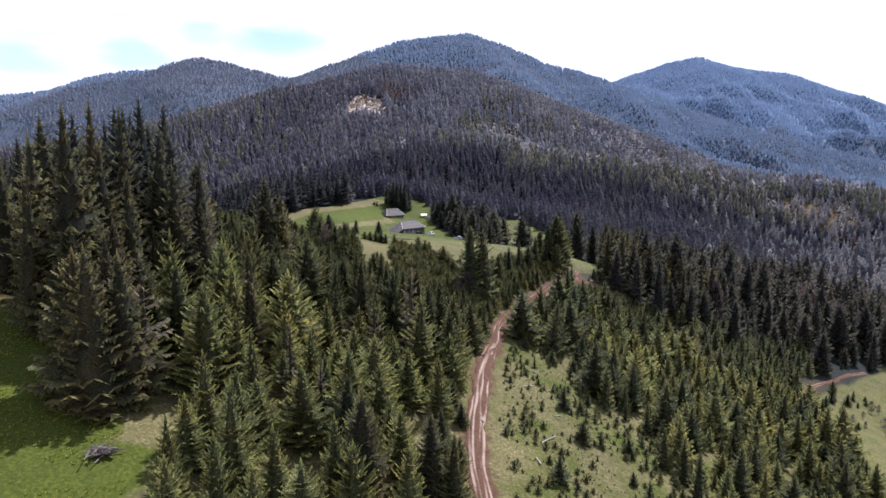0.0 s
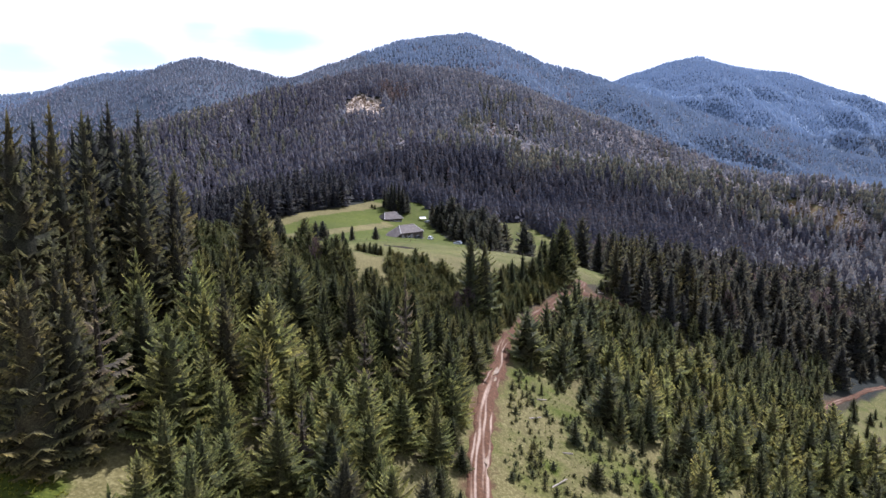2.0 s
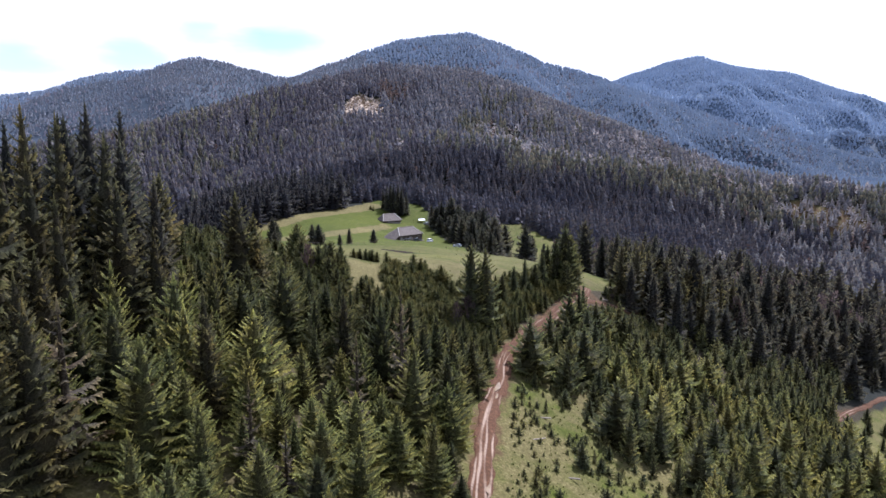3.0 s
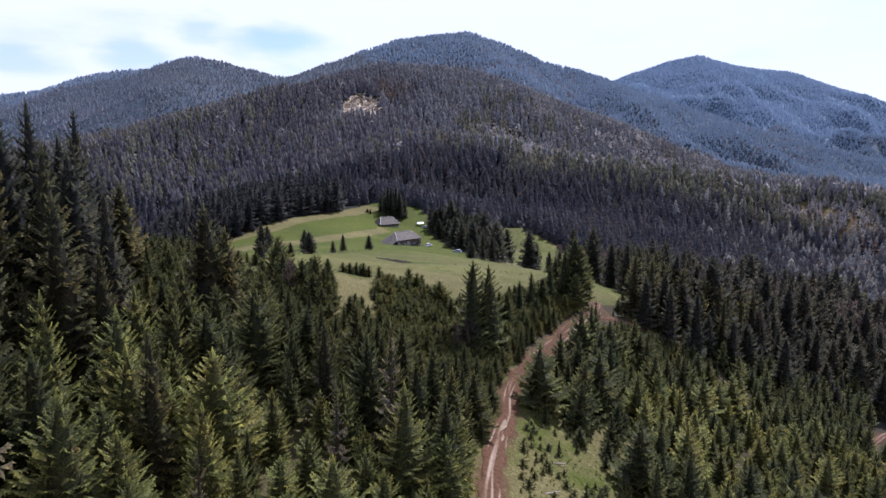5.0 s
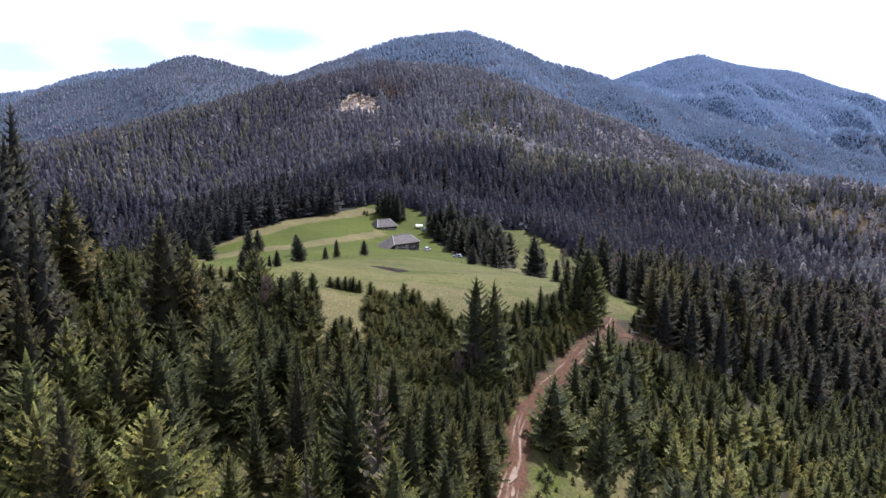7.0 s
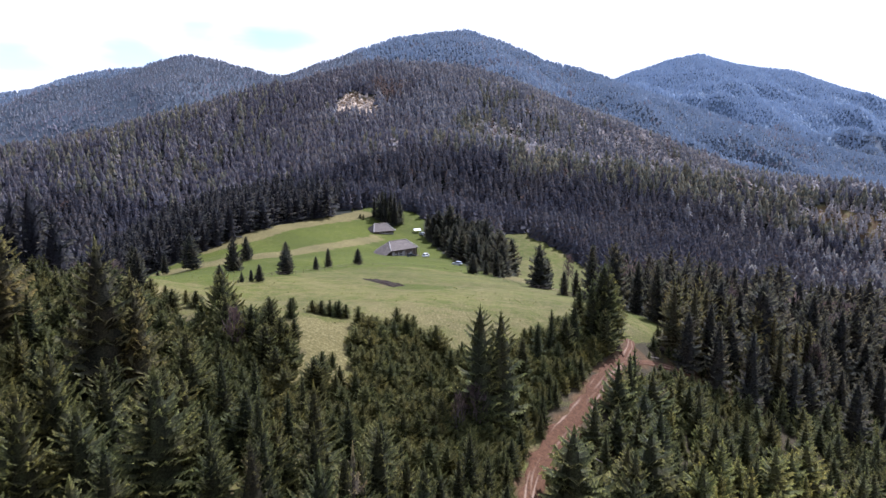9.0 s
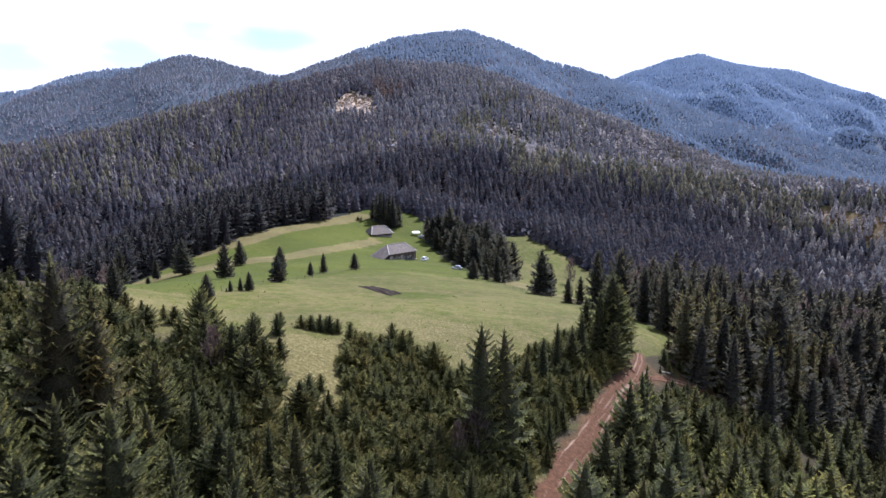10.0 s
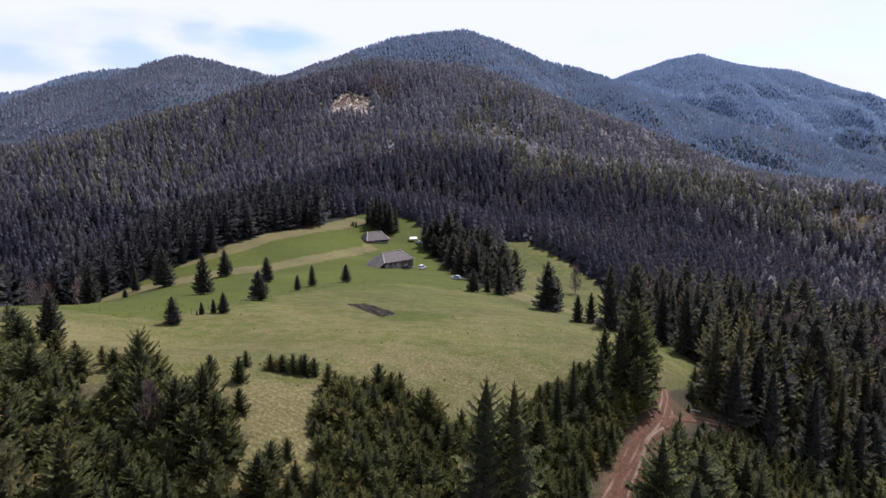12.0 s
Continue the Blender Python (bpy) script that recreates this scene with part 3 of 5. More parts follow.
def bush_tree(seed, h, r, twigs, thick=0.020):
    """A leafless crown: many fine upright twigs in an egg-shaped cloud."""
    g = np.random.default_rng(seed)
    vs = []
    for k in range(twigs):
        a, f = g.uniform(0, 6.28), g.uniform(0.12, 0.95)
        rr = r * math.sqrt(g.uniform(0, 1)) * math.sin(math.pi * min(1, f * 0.8 + 0.16))
        p = np.array([rr * math.cos(a), rr * math.sin(a), h * f])
        d = np.array([math.cos(a) * 0.5, math.sin(a) * 0.5, 1.0]) * h * g.uniform(0.08, 0.16)
        s = np.array([-math.sin(a + g.uniform(-1, 1)), math.cos(a), g.uniform(-.3, .3)]) * h * thick
        vs += [p - s, p + s, p + d]
    return np.array(vs), np.arange(len(vs)).reshape(-1, 3), np.full(len(vs), 0.5)


def far_spruce(seed, tiers, sides, wide=0.20):
    """A small conifer of ragged skirts, one metre high."""
    g = np.random.default_rng(seed)
    vs = []
    for k in range(tiers):
        f = k / tiers
        top, bot = min(1.0, f + 1.35 / tiers), f + 0.02
        rad = wide * (1 - f) ** 0.9 + 0.02
        a0 = g.uniform(0, 6.28)
        for j in range(sides):
            a, b = a0 + 6.283 * j / sides, a0 + 6.283 * (j + 1) / sides
            ra, rb = rad * g.uniform(0.55, 1.4), rad * g.uniform(0.55, 1.4)
            vs += [(0, 0, top), (ra * math.cos(a), ra * math.sin(a), bot - g.uniform(0, 0.05)),
                   (rb * math.cos(b), rb * math.sin(b), bot - g.uniform(0, 0.05))]
    # tops toned as if lit, hems of the skirts as if shaded
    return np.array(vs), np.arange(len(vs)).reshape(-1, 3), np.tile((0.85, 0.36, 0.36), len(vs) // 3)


def trunk_mesh(name, h, r):
    k, rows = 7, 5
    vs = []
    for i in range(rows):
        f = i / (rows - 1)
        for j in range(k):
            a = 6.283 * j / k
            q = r * (1 - 0.93 * f) * (1.35 if i == 0 else 1)
            vs.append((q * math.cos(a), q * math.sin(a), h * f - (0.5 if i == 0 else 0)))
    fs = [(i * k + j, i * k + (j + 1) % k, (i + 1) * k + (j + 1) % k, (i + 1) * k + j) for i in range(rows - 1) for j in range(k)]
    return mesh_from(name, vs, fs, M_BARK, True)


def tree_thing(name, crown_data, h, trunk_r, mat, label, category, group):
    """An Empty at the foot of the tree, with its trunk and crown under it."""
    root = tagged(new(name), label, category, group)
    t = new("trunk", trunk_mesh("trunk", h * 0.97, trunk_r))
    me = mesh_from("crown", crown_data[0], crown_data[1], mat)
    paint(me, "fresh_lit", np.repeat(crown_data[2][:, None], 3, 1))
    c = new("crown", me)
    t.parent = c.parent = root
    return root


def plant(root, spots):
    """Copies of a tree at (x, y, size, turn); the first one moves the original."""
    for i, (x, y, s, a) in enumerate(spots):
        z = float(land(np.array([x]), np.array([y]))[0]) - 0.1
        m = pose(x, y, z, 0, 0, math.degrees(a))
        ob = root if i == 0 else copy_thing(root, m)
        ob.matrix_basis = m @ Matrix.Diagonal((s * (0.9 + 0.2 * math.sin(a * 7)), s * (0.9 + 0.2 * math.sin(a * 7)), s, 1))


def scatter(n, box, gap, seed, keep):
    """Random spots in a box of the plan, at least a gap apart, where keep() allows."""
    g = np.random.default_rng(seed)
    x0, y0, x1, y1 = box
    x, y = g.uniform(x0, x1, n), g.uniform(y0, y1, n)
    ok = keep(x, y)
    x, y = x[ok], y[ok]
    cell, out = {}, []
    for p in zip(x, y):
        c = (int(p[0] // gap), int(p[1] // gap))
        if all((p[0] - q[0]) ** 2 + (p[1] - q[1]) ** 2 > gap * gap
               for i in (-1, 0, 1) for j in (-1, 0, 1) for q in cell.get((c[0] + i, c[1] + j), ())):
            cell.setdefault(c, []).append(p)
            out.append(p)
    return np.array(out).reshape(-1, 2)


def wood(name, spots, sizes, models, mat, label, seed, sink=0.1):
    """A stretch of forest, joined: each spot takes one of the models, turned and scaled."""
    g = np.random.default_rng(seed)
    z = land(spots[:, 0], spots[:, 1]) - sink
    pick = g.integers(0, len(models), len(spots))
    vs, fs, fr, base = [], [], [], 0
    for k, (mv, mf, mn) in enumerate(models):
        idx = np.where(pick == k)[0]
        if not len(idx):
            continue
        a, s = g.uniform(0, 6.28, len(idx)), sizes[idx]
        wdt = s * g.uniform(0.82, 1.2, len(idx))
        ca, sa = np.cos(a), np.sin(a)
        v = np.empty((len(idx), len(mv), 3), np.float32)
        v[:, :, 0] = (ca[:, None] * mv[None, :, 0] - sa[:, None] * mv[None, :, 1]) * wdt[:, None] + spots[idx, 0][:, None]
        v[:, :, 1] = (sa[:, None] * mv[None, :, 0] + ca[:, None] * mv[None, :, 1]) * wdt[:, None] + spots[idx, 1][:, None]
        v[:, :, 2] = mv[None, :, 2] * s[:, None] + z[idx][:, None]
        f = mf[None] + (np.arange(len(idx)) * len(mv))[:, None, None] + base
        vs.append(v.reshape(-1, 3))
        fs.append(f.reshape(-1, 3))
        fr.append(np.tile(mn, len(idx)))
        base += len(idx) * len(mv)
    me = mesh_from(name, np.concatenate(vs), np.concatenate(fs), mat)
    fr = np.concatenate(fr)
    paint(me, "fresh_lit", np.repeat(fr[:, None], 3, 1))
    return tagged(new(name, me), label, "forest", kind="stuff")


def clear_of_road(x, y, gap=4.5):
    d = np.minimum(from_line(x, y, ROAD_L[::4]), np.minimum(from_line(x, y, SIDE_L[::4]) + 2.6, from_line(x, y, FORK_L[::4]) + 2.4))
    return d > gap


OPEN = (MEADOW, GLADE, LEFT_FIELD, RIGHT_FIELD)


def wooded(x, y, gap=4.5):
    ok = clear_of_road(x, y, gap)
    for poly in OPEN:
        ok &= ~inside(x, y, poly)
    return ok


# ---- placing the trees ----
STAND = [(-140, 88), (-66, 88), (-54, 80), (-46, 78), (-38, 92), (-38, 104), (-44, 116), (-57, 128), (-73, 140), (-95, 165), (-140, 180)]
BARE = [(-22, 143), (-12, 148), (-12, 139), (-10.5, 134), (-9, 126), (-12, 121), (-17, 125), (-18.5, 130), (-16, 134), (-19, 139)]
BARE_LEFT = [(-38, 131.5), (-34, 136), (-31, 136), (-32, 132), (-35, 130)]
OPEN_SLOPE = [(4, 40), (46, 40), (40, 62), (43, 76), (33, 88), (34, 98), (26, 104), (25, 114), (18, 124), (11, 118), (6, 100)]


def turns(n, seed):
    return np.random.default_rng(seed).uniform(0, 6.28, n)


def grow(name, spots, heights, models, mat, label, group, seed, trunk=0.016, category="spruce tree"):
    """Single trees, each a thing of its own: one of the models, at a height, standing on the land."""
    pick = np.random.default_rng(seed).integers(0, len(models), len(spots))
    ang = turns(len(spots), seed + 1)
    for k, model in enumerate(models):
        idx = np.where(pick == k)[0]
        if len(idx):
            root = tree_thing(name, model, 1.0, trunk, mat, label, category, group)
            plant(root, [(spots[i][0], spots[i][1], heights[i], ang[i]) for i in idx])


def nearest_first(spots, sizes, n):
    """Splits a wood in the n trees that stand nearest the flight line, and the rest."""
    order = np.argsort(np.hypot(spots[:, 0] * 0.8, np.maximum(spots[:, 1] - 75, 0)))
    a, b = order[:n], order[n:]
    return spots[a], sizes[a], spots[b], sizes[b]


young_near = [spruce(10 + k, 1.0, (0.34, 0.40, 0.36, 0.31, 0.41)[k], 16, 15, 12, 0.0, 0.18, 0.40) for k in range(5)]
bushy_near = [spruce(15 + k, 1.0, (0.42, 0.50, 0.46)[k], 13, 15, 8, 0.0, 0.05, 0.45, shape=0.62) for k in range(3)]
sapling_near = [spruce(25 + k, 1.0, (0.36, 0.44, 0.40, 0.33)[k], 12, 11, 7, 0.0, 0.12, 0.40, k=6, rings=4) for k in range(4)]
young_rest = [spruce(20 + k, 1.0, 0.35, 10, 8, 4, 0.0, 0.15, k=6, rings=4) for k in range(4)]
tall_near = [spruce(30 + k, 1.0, (0.20, 0.23, 0.18, 0.22)[k], 21, 10, 8, 0.04, 0.30, 0.42, 0.08, 0.50) for k in range(4)]
old_near = [spruce(34 + k, 1.0, (0.23, 0.27, 0.24, 0.28)[k], 21, 11, 9, 0.03, 0.28, 0.42, 0.07, 0.50) for k in range(4)]
sparse = [spruce(40 + k, 1.0, 0.21, 15, 6, 9, 0.06, 0.55, 0.55, 0.05, 0.16) for k in range(3)]
meadow_models = [spruce(45 + k, 1.0, (0.31, 0.37, 0.33)[k], 15, 12, 6, 0.10, 0.16, 0.22, 0.04, 0.62, shape=0.68) for k in range(3)]
mid_near = [spruce(50 + k, 1.0, (0.23, 0.27, 0.30, 0.25)[k], 20, 10, 7, 0.05, 0.30, 0.42, 0.07, 0.52, shape=0.62) for k in range(4)]
edge_models = [spruce(48 + k, 1.0, (0.27, 0.32, 0.29)[k], 19, 11, 7, 0.04, 0.30, 0.40, 0.07, 0.52, shape=0.60) for k in range(3)]
pine_near = [spruce(54 + k, 1.0, (0.16, 0.19, 0.17)[k], 17, 8, 7, 0.16, 0.25, 0.60, 0.14, 0.36, shape=0.55) for k in range(3)]
mid_rest = [spruce(56 + k, 1.0, (0.24, 0.30, 0.27, 0.25)[k], 12, 7, 3, 0.05, 0.28, 0.45, 0.09, 0.58, 6, 4, 0.60) for k in range(4)]
low_models = [spruce(22 + k, 1.0, (0.46, 0.54, 0.50)[k], 10, 12, 6, 0.0, 0.05, 0.45, k=6, rings=4, shape=0.6) for k in range(3)]
seedling_models = [spruce(28 + k, 1.0, 0.55, 6, 7, 3, 0.0, 0.0, 0.45, k=6, rings=4, shape=0.55) for k in range(3)]
foot_models = [far_spruce(61 + k, 6, 6, 0.25) for k in range(5)]
hill_models = [far_spruce(70 + k, 3, 5, 0.24) for k in range(5)]
left_models = [far_spruce(65 + k, 8, 7) for k in range(4)]
far_models = [far_spruce(80 + k, 2, 4, 0.42) for k in range(4)]
cone_models = [far_spruce(90 + k, 1, 4, 0.45) for k in range(3)]
bare_models = [bush_tree(95 + k, 1.0, 0.34, 46) for k in range(4)]
bare_near = [bush_tree(105 + k, 1.0, 0.30, 260) for k in range(3)]

# trees that stand out in the regrowth: x, y, height
OLD_TREES = [(-7.8, 58, 14), (-1.2, 61, 12), (-26.3, 84.4, 15.5), (-42.2, 91.6, 13.5), (-48, 124, 15),
             (-32.7, 116.6, 18), (-30.5, 118.5, 14.5), (-37.6, 98, 16), (-43, 82, 17),
             (-38, 66, 18.5), (-41, 69, 17), (-36, 69, 17.5), (-40, 74, 18), (-45, 76, 17), (-13, 99, 13), (-44, 112, 14)]
LICHEN_TREES = [(-9.8, 87.6, 13), (-5, 95.4, 17), (-35.5, 73, 16.5), (-19, 76, 10.5), (-14.5, 72, 9)]
TWIN = [(5.8, 132.6, 16.0), (8.5, 133.8, 15.6)]
DARK_TREES = [(1.0, 93, 11), (1.8, 98.5, 12), (-2.2, 96.5, 13.5), (-0.5, 103, 12.5), (3.2, 105.5, 10), (-6.5, 101, 13), (-4.5, 107, 12), (2.5, 111, 9.5),
              (-9.5, 104.5, 12), (-15, 108, 12)]
taken = np.array([p[:2] for p in OLD_TREES + LICHEN_TREES + DARK_TREES + TWIN])


def apart_from(x, y, others, gap):
    d = np.full(np.shape(x), 1e9)
    for ox, oy in others:
        d = np.minimum(d, np.hypot(x - ox, y - oy))
    return d > gap


grow("old_spruce", [p[:2] for p in OLD_TREES], [p[2] for p in OLD_TREES], old_near, M_TALL,
     "full-grown dark green spruce rising over the regrowth", "old spruces in the regrowth", 201, 0.013)
grow("twin_spruce", [p[:2] for p in TWIN], [p[2] for p in TWIN], [mid_near[0], mid_near[3]], M_SLOPE,
     "broad green spruce, one of a close pair below the meadow", "pair of spruces", 285, 0.013)
grow("dark_spruce", [p[:2] for p in DARK_TREES], [p[2] for p in DARK_TREES], old_near, M_GREEN,
     "full dark green spruce standing close to the road", "dark spruces by the road", 271, 0.013)
grow("lichened_spruce", [p[:2] for p in LICHEN_TREES], [p[2] for p in LICHEN_TREES], sparse, M_OLD,
     "thin ragged spruce with greyish lichened boughs", "ragged spruces in the regrowth", 203, 0.014)
grow("dead_spruce", [(-29.5, 77), (-21, 92)], [8.5, 7.5], sparse[:2], M_BROWN, "dead spruce with rust-brown needles", "dead spruces", 205, 0.014)

def undergrowth(name, box, polys, gap, sizes, seed, label):
    """Close low spruces that fill a thicket between its single trees."""
    spots = scatter(9000, box, gap, seed, lambda x, y: np.any([inside(x, y, p) for p in polys], axis=0) & ~inside(x, y, BARE) & ~inside(x, y, BARE_LEFT) & clear_of_road(x, y, 2.7))
    wood(name, spots, np.random.default_rng(seed).uniform(*sizes, len(spots)), low_models, M_THICKET, label, seed)


def road_x(y):
    return np.interp(y, [p[1] for p in ROAD], [p[0] for p in ROAD])


# regrowth left of the road
LEFT_KEEP = lambda x, y: (wooded(x, y, 3.3) & ~inside(x, y, STAND) & ~inside(x, y, BARE) & ~inside(x, y, BARE_LEFT)
                          & (x < 3 + np.maximum(y - 100, 0) * 0.55) & ~((y > 119) & (x > -13)) & apart_from(x, y, taken, 2.4)
                          & ~((x < -26) & (y < 74)) & ~(np.hypot(x + 15.5, y - 62) < 5.5) & ~(np.hypot(x + 2.5, y - 75) < 5.5))
sp = scatter(6000, (-52, 48, 30, 166), 3.7, 1, LEFT_KEEP)
left_spots = sp
low = smooth(sp[:, 1], 103, 133)
sz = (10.0 + 2.4 * rng.standard_normal(len(sp)).clip(-1.7, 1.9)) * (1 - (0.52 + 0.14 * ((sp[:, 0] < -18) & (sp[:, 1] > 128))) * low)
sz = np.where(sp[:, 0] > -3, sz * 0.85, sz)
# bright needles before, dark ones beyond: a cloud shadow's edge painted in
front = (sp[:, 1] < 101 + 6 * rough(sp[:, 0], sp[:, 1], 20.0, 1, 8)) & (rng.uniform(0, 1, len(sp)) < 0.76)
a_s, a_h, b_s, b_h = nearest_first(sp[front & (sp[:, 1] < 126)], sz[front & (sp[:, 1] < 126)], 300)
grow("young_spruce", a_s, a_h, young_near, M_YOUNG, "dense yellow-green young spruce beside the clay road", "young spruces left of the road", 207)
if len(b_s):
    wood("young_spruce_wood", b_s, b_h, young_rest, M_YOUNG, "dense yellow-green young spruces", 208)
bush = ~front & (sp[:, 1] > 126)
grow("bushy_spruce", sp[bush][:200], sz[bush][:200], bushy_near, M_GREEN, "low bushy spruce at the dry lower edge of the meadow", "bushy spruces below the meadow", 255)
front = front | bush
a_s, a_h, b_s, b_h = nearest_first(sp[~front], sz[~front], 300)
grow("green_spruce", a_s, a_h, young_near, M_GREEN, "half-grown green spruce below the meadow, darkened as under cloud", "half-grown spruces below the meadow", 209)
if len(b_s):
    wood("green_spruce_wood", b_s, b_h, young_rest, M_GREEN, "half-grown green spruces, darkened as under cloud", 210)

THICKET = [(-17, 119), (-15.5, 127), (-13.5, 133), (-11.5, 139), (-11.5, 149), (-4, 151), (3, 146), (9, 147), (15, 157), (21, 166), (30, 173), (33, 168), (26, 157), (18, 145), (12, 134),
           (8, 123), (4, 119)]
sp = scatter(2200, (-14, 118, 34, 174), 1.7, 32, lambda x, y: inside(x, y, THICKET) & clear_of_road(x, y, 2.9) & apart_from(x, y, taken, 2.0) & (rough(x, y, 6.0, 2, 33) > -0.45))
grow("thicket_spruce", sp[:298], rng.uniform(2.2, 4.6, len(sp[:298])) * np.where(sp[:298, 0] < -6, 0.85, 1.0), bushy_near + sapling_near, M_THICKET, "soft green young spruce in the thicket below the meadow", "thicket below the meadow", 261)

verge = scatter(900, (-2, 60, 30, 160), 2.0, 82, lambda x, y: (x < road_x(y) - 1.9) & (x > road_x(y) - 4.6) & clear_of_road(x, y, 1.9) & ((y > 80) | (rough(x, y, 9.0, 2, 83) > 0.1)) & apart_from(x, y, taken, 1.5))
grow("verge_spruce", verge, rng.uniform(2.2, 5.0, len(verge)), young_near, M_GREEN, "young green spruce at the very edge of the clay road", "spruces along the road's edge", 269)

FILL = [(-46, 112), (-44, 130), (-30, 133), (-22, 134), (-14, 133), (-11, 141), (-7, 141), (-3, 130), (-3, 119), (-9, 116), (-20, 112)]
CLUMP_A = [(-29, 128), (-19, 127), (-17.8, 132), (-18.8, 135.5), (-22.5, 136.5), (-26, 137), (-30, 135)]
FORK_SLOPE = [(26, 143), (33, 156), (40, 163.5), (50, 168.5), (62, 170), (58, 150), (40, 138)]
CLUMP_LEFT = [(-60, 133), (-39, 134), (-33.5, 136), (-34.5, 138.5), (-40, 142), (-50, 146), (-62, 148)]
undergrowth("thicket_undergrowth", (-18, 117, 34, 176), [THICKET], 1.25, (1.5, 3.3), 273, "close low spruces filling the thicket below the meadow")
undergrowth("edge_undergrowth", (-62, 110, -16, 152), [CLUMP_A, FILL], 1.35, (1.8, 4.0), 275, "close low spruces in clumps at the meadow's lower edge")
undergrowth("corner_undergrowth", (-62, 130, -30, 152), [CLUMP_LEFT], 1.4, (1.0, 2.3), 279, "low soft spruces at the meadow's corner")
undergrowth("fork_undergrowth", (24, 134, 64, 172), [FORK_SLOPE], 1.4, (1.1, 2.5), 281, "close low spruces on the bank before the fork")
CLUMP_TREES = [(-19.2, 132.5, 5.6), (-21, 134.8, 6.2), (-22.8, 132.6, 6.0), (-20.6, 130.6, 5.2), (-26, 132.8, 6.4), (-27.6, 136.2, 7.6), (-14.3, 128.5, 4.2)]
grow("clump_edge_spruce", [p[:2] for p in CLUMP_TREES], [p[2] for p in CLUMP_TREES], bushy_near, M_GREEN, "broad bushy spruce in the clump beside the dry turf", "clump beside the dry turf", 277)

# low bushes that close the gaps below the meadow
others = np.concatenate([sp[:298], left_spots, taken])
fill = scatter(3500, (-46, 110, -2, 142), 2.1, 81, lambda x, y: inside(x, y, FILL) & ~inside(x, y, BARE) & ~inside(x, y, BARE_LEFT) & ~inside(x, y, MEADOW) & ~inside(x, y, STAND) & apart_from(x, y, others, np.where(x > -20, 1.2, 1.9)))[:220]
grow("low_spruce", fill, rng.uniform(1.4, 3.0, len(fill)), bushy_near, M_GREEN, "low spreading spruce filling the gaps below the meadow", "low spruces below the meadow", 263, category="spruce sapling")


# regrowth right of the road, low before the fork
FORK_FRONT = [(33, 157), (60, 162), (66, 182), (36, 178)]
def right_keep(x, y):
    ok = wooded(x, y, 3.6) & (x > road_x(y) + np.where(y > 112, 3.7, 3.8)) & (x < 86 + (y - 130) * 0.25)
    thin = inside(x, y, OPEN_SLOPE)
    return ok & np.where(thin, rough(x, y, 7.0, 2, 4) > 0.16 + 0.3 * rough(x, y, 22.0, 1, 12), rough(x, y, 8.0, 3, 4) > np.where(y > 116, -0.62, -0.32))


sp = scatter(9000, (7, 44, 110, 182), 2.7, 2, right_keep)
thin = inside(sp[:, 0], sp[:, 1], OPEN_SLOPE)
sz = np.where(thin, 2.1, 5.7) + np.where(thin, 1.2, 2.2) * rng.standard_normal(len(sp)).clip(-1.3, 2)
sz = np.where(inside(sp[:, 0], sp[:, 1], FORK_FRONT), np.minimum(sz, 0.8 + 0.42 * from_line(sp[:, 0], sp[:, 1], FORK_L)), np.where((sp[:, 0] > 26) & (sp[:, 1] > 142), 0.9 * sz, sz)).clip(0.9, None)
bright = (sp[:, 1] < 150 + 10 * rough(sp[:, 0], sp[:, 1], 24.0, 1, 6)) & (sp[:, 0] > 36 + 9 * rough(sp[:, 0], sp[:, 1], 16.0, 2, 6)) & (rng.uniform(0, 1, len(sp)) < 0.66)
a_s, a_h, b_s, b_h = nearest_first(sp[bright], sz[bright], 300)
grow("spruce_sapling", a_s, a_h, sapling_near, M_SAPLING, "small yellow-green spruce on the open grassy slope", "saplings on the slope", 211, category="spruce sapling")
if len(b_s):
    wood("sapling_wood", b_s, b_h, young_rest, M_SAPLING, "yellow-green spruce saplings thick on the slope", 212)
a_s, a_h, b_s, b_h = nearest_first(sp[~bright], sz[~bright], 300)
grow("slope_spruce", a_s, a_h, sapling_near, M_SLOPE, "bushy dark green spruce beside the red earth track", "bushy spruces on the slope", 213)
if len(b_s):
    wood("slope_spruce_wood", b_s, b_h, young_rest, M_SLOPE, "bushy dark green spruces on the slope", 214)
sp = scatter(300, (88, 92, 160, 172), 3.0, 35, lambda x, y: inside(x, y, RIGHT_FIELD) & clear_of_road(x, y, 2.5) & (rough(x, y, 14.0, 2, 36) > 0.0))
grow("field_sapling", sp[:120], rng.uniform(1.5, 5.0, len(sp[:120])), sapling_near, M_GREEN, "dark small spruce in the sloping field", "saplings in the lower field", 251, category="spruce sapling")
TRACK_WOOD = [(70, 140), (83, 138), (90, 158), (101, 173), (116, 185), (118, 198), (92, 188), (72, 172)]
sp = scatter(1500, (70, 136, 120, 200), 2.6, 84, lambda x, y: inside(x, y, TRACK_WOOD) & clear_of_road(x, y, 3.9))
wood("track_wood", sp, rng.uniform(3.0, 7.0, len(sp)), young_rest, M_SLOPE, "half-grown spruces above the narrow track", 283)
bushes = scatter(2600, (7, 44, 46, 124), 1.0, 31, lambda x, y: inside(x, y, OPEN_SLOPE) & wooded(x, y, 3.0) & (rough(x, y, 6.0, 2, 14) > -0.05))
wood("seedlings", bushes, rng.uniform(0.4, 1.3, len(bushes)), seedling_models, M_SLOPE, "knee-high spruce seedlings and scrub in the grass", 215, 0.05)

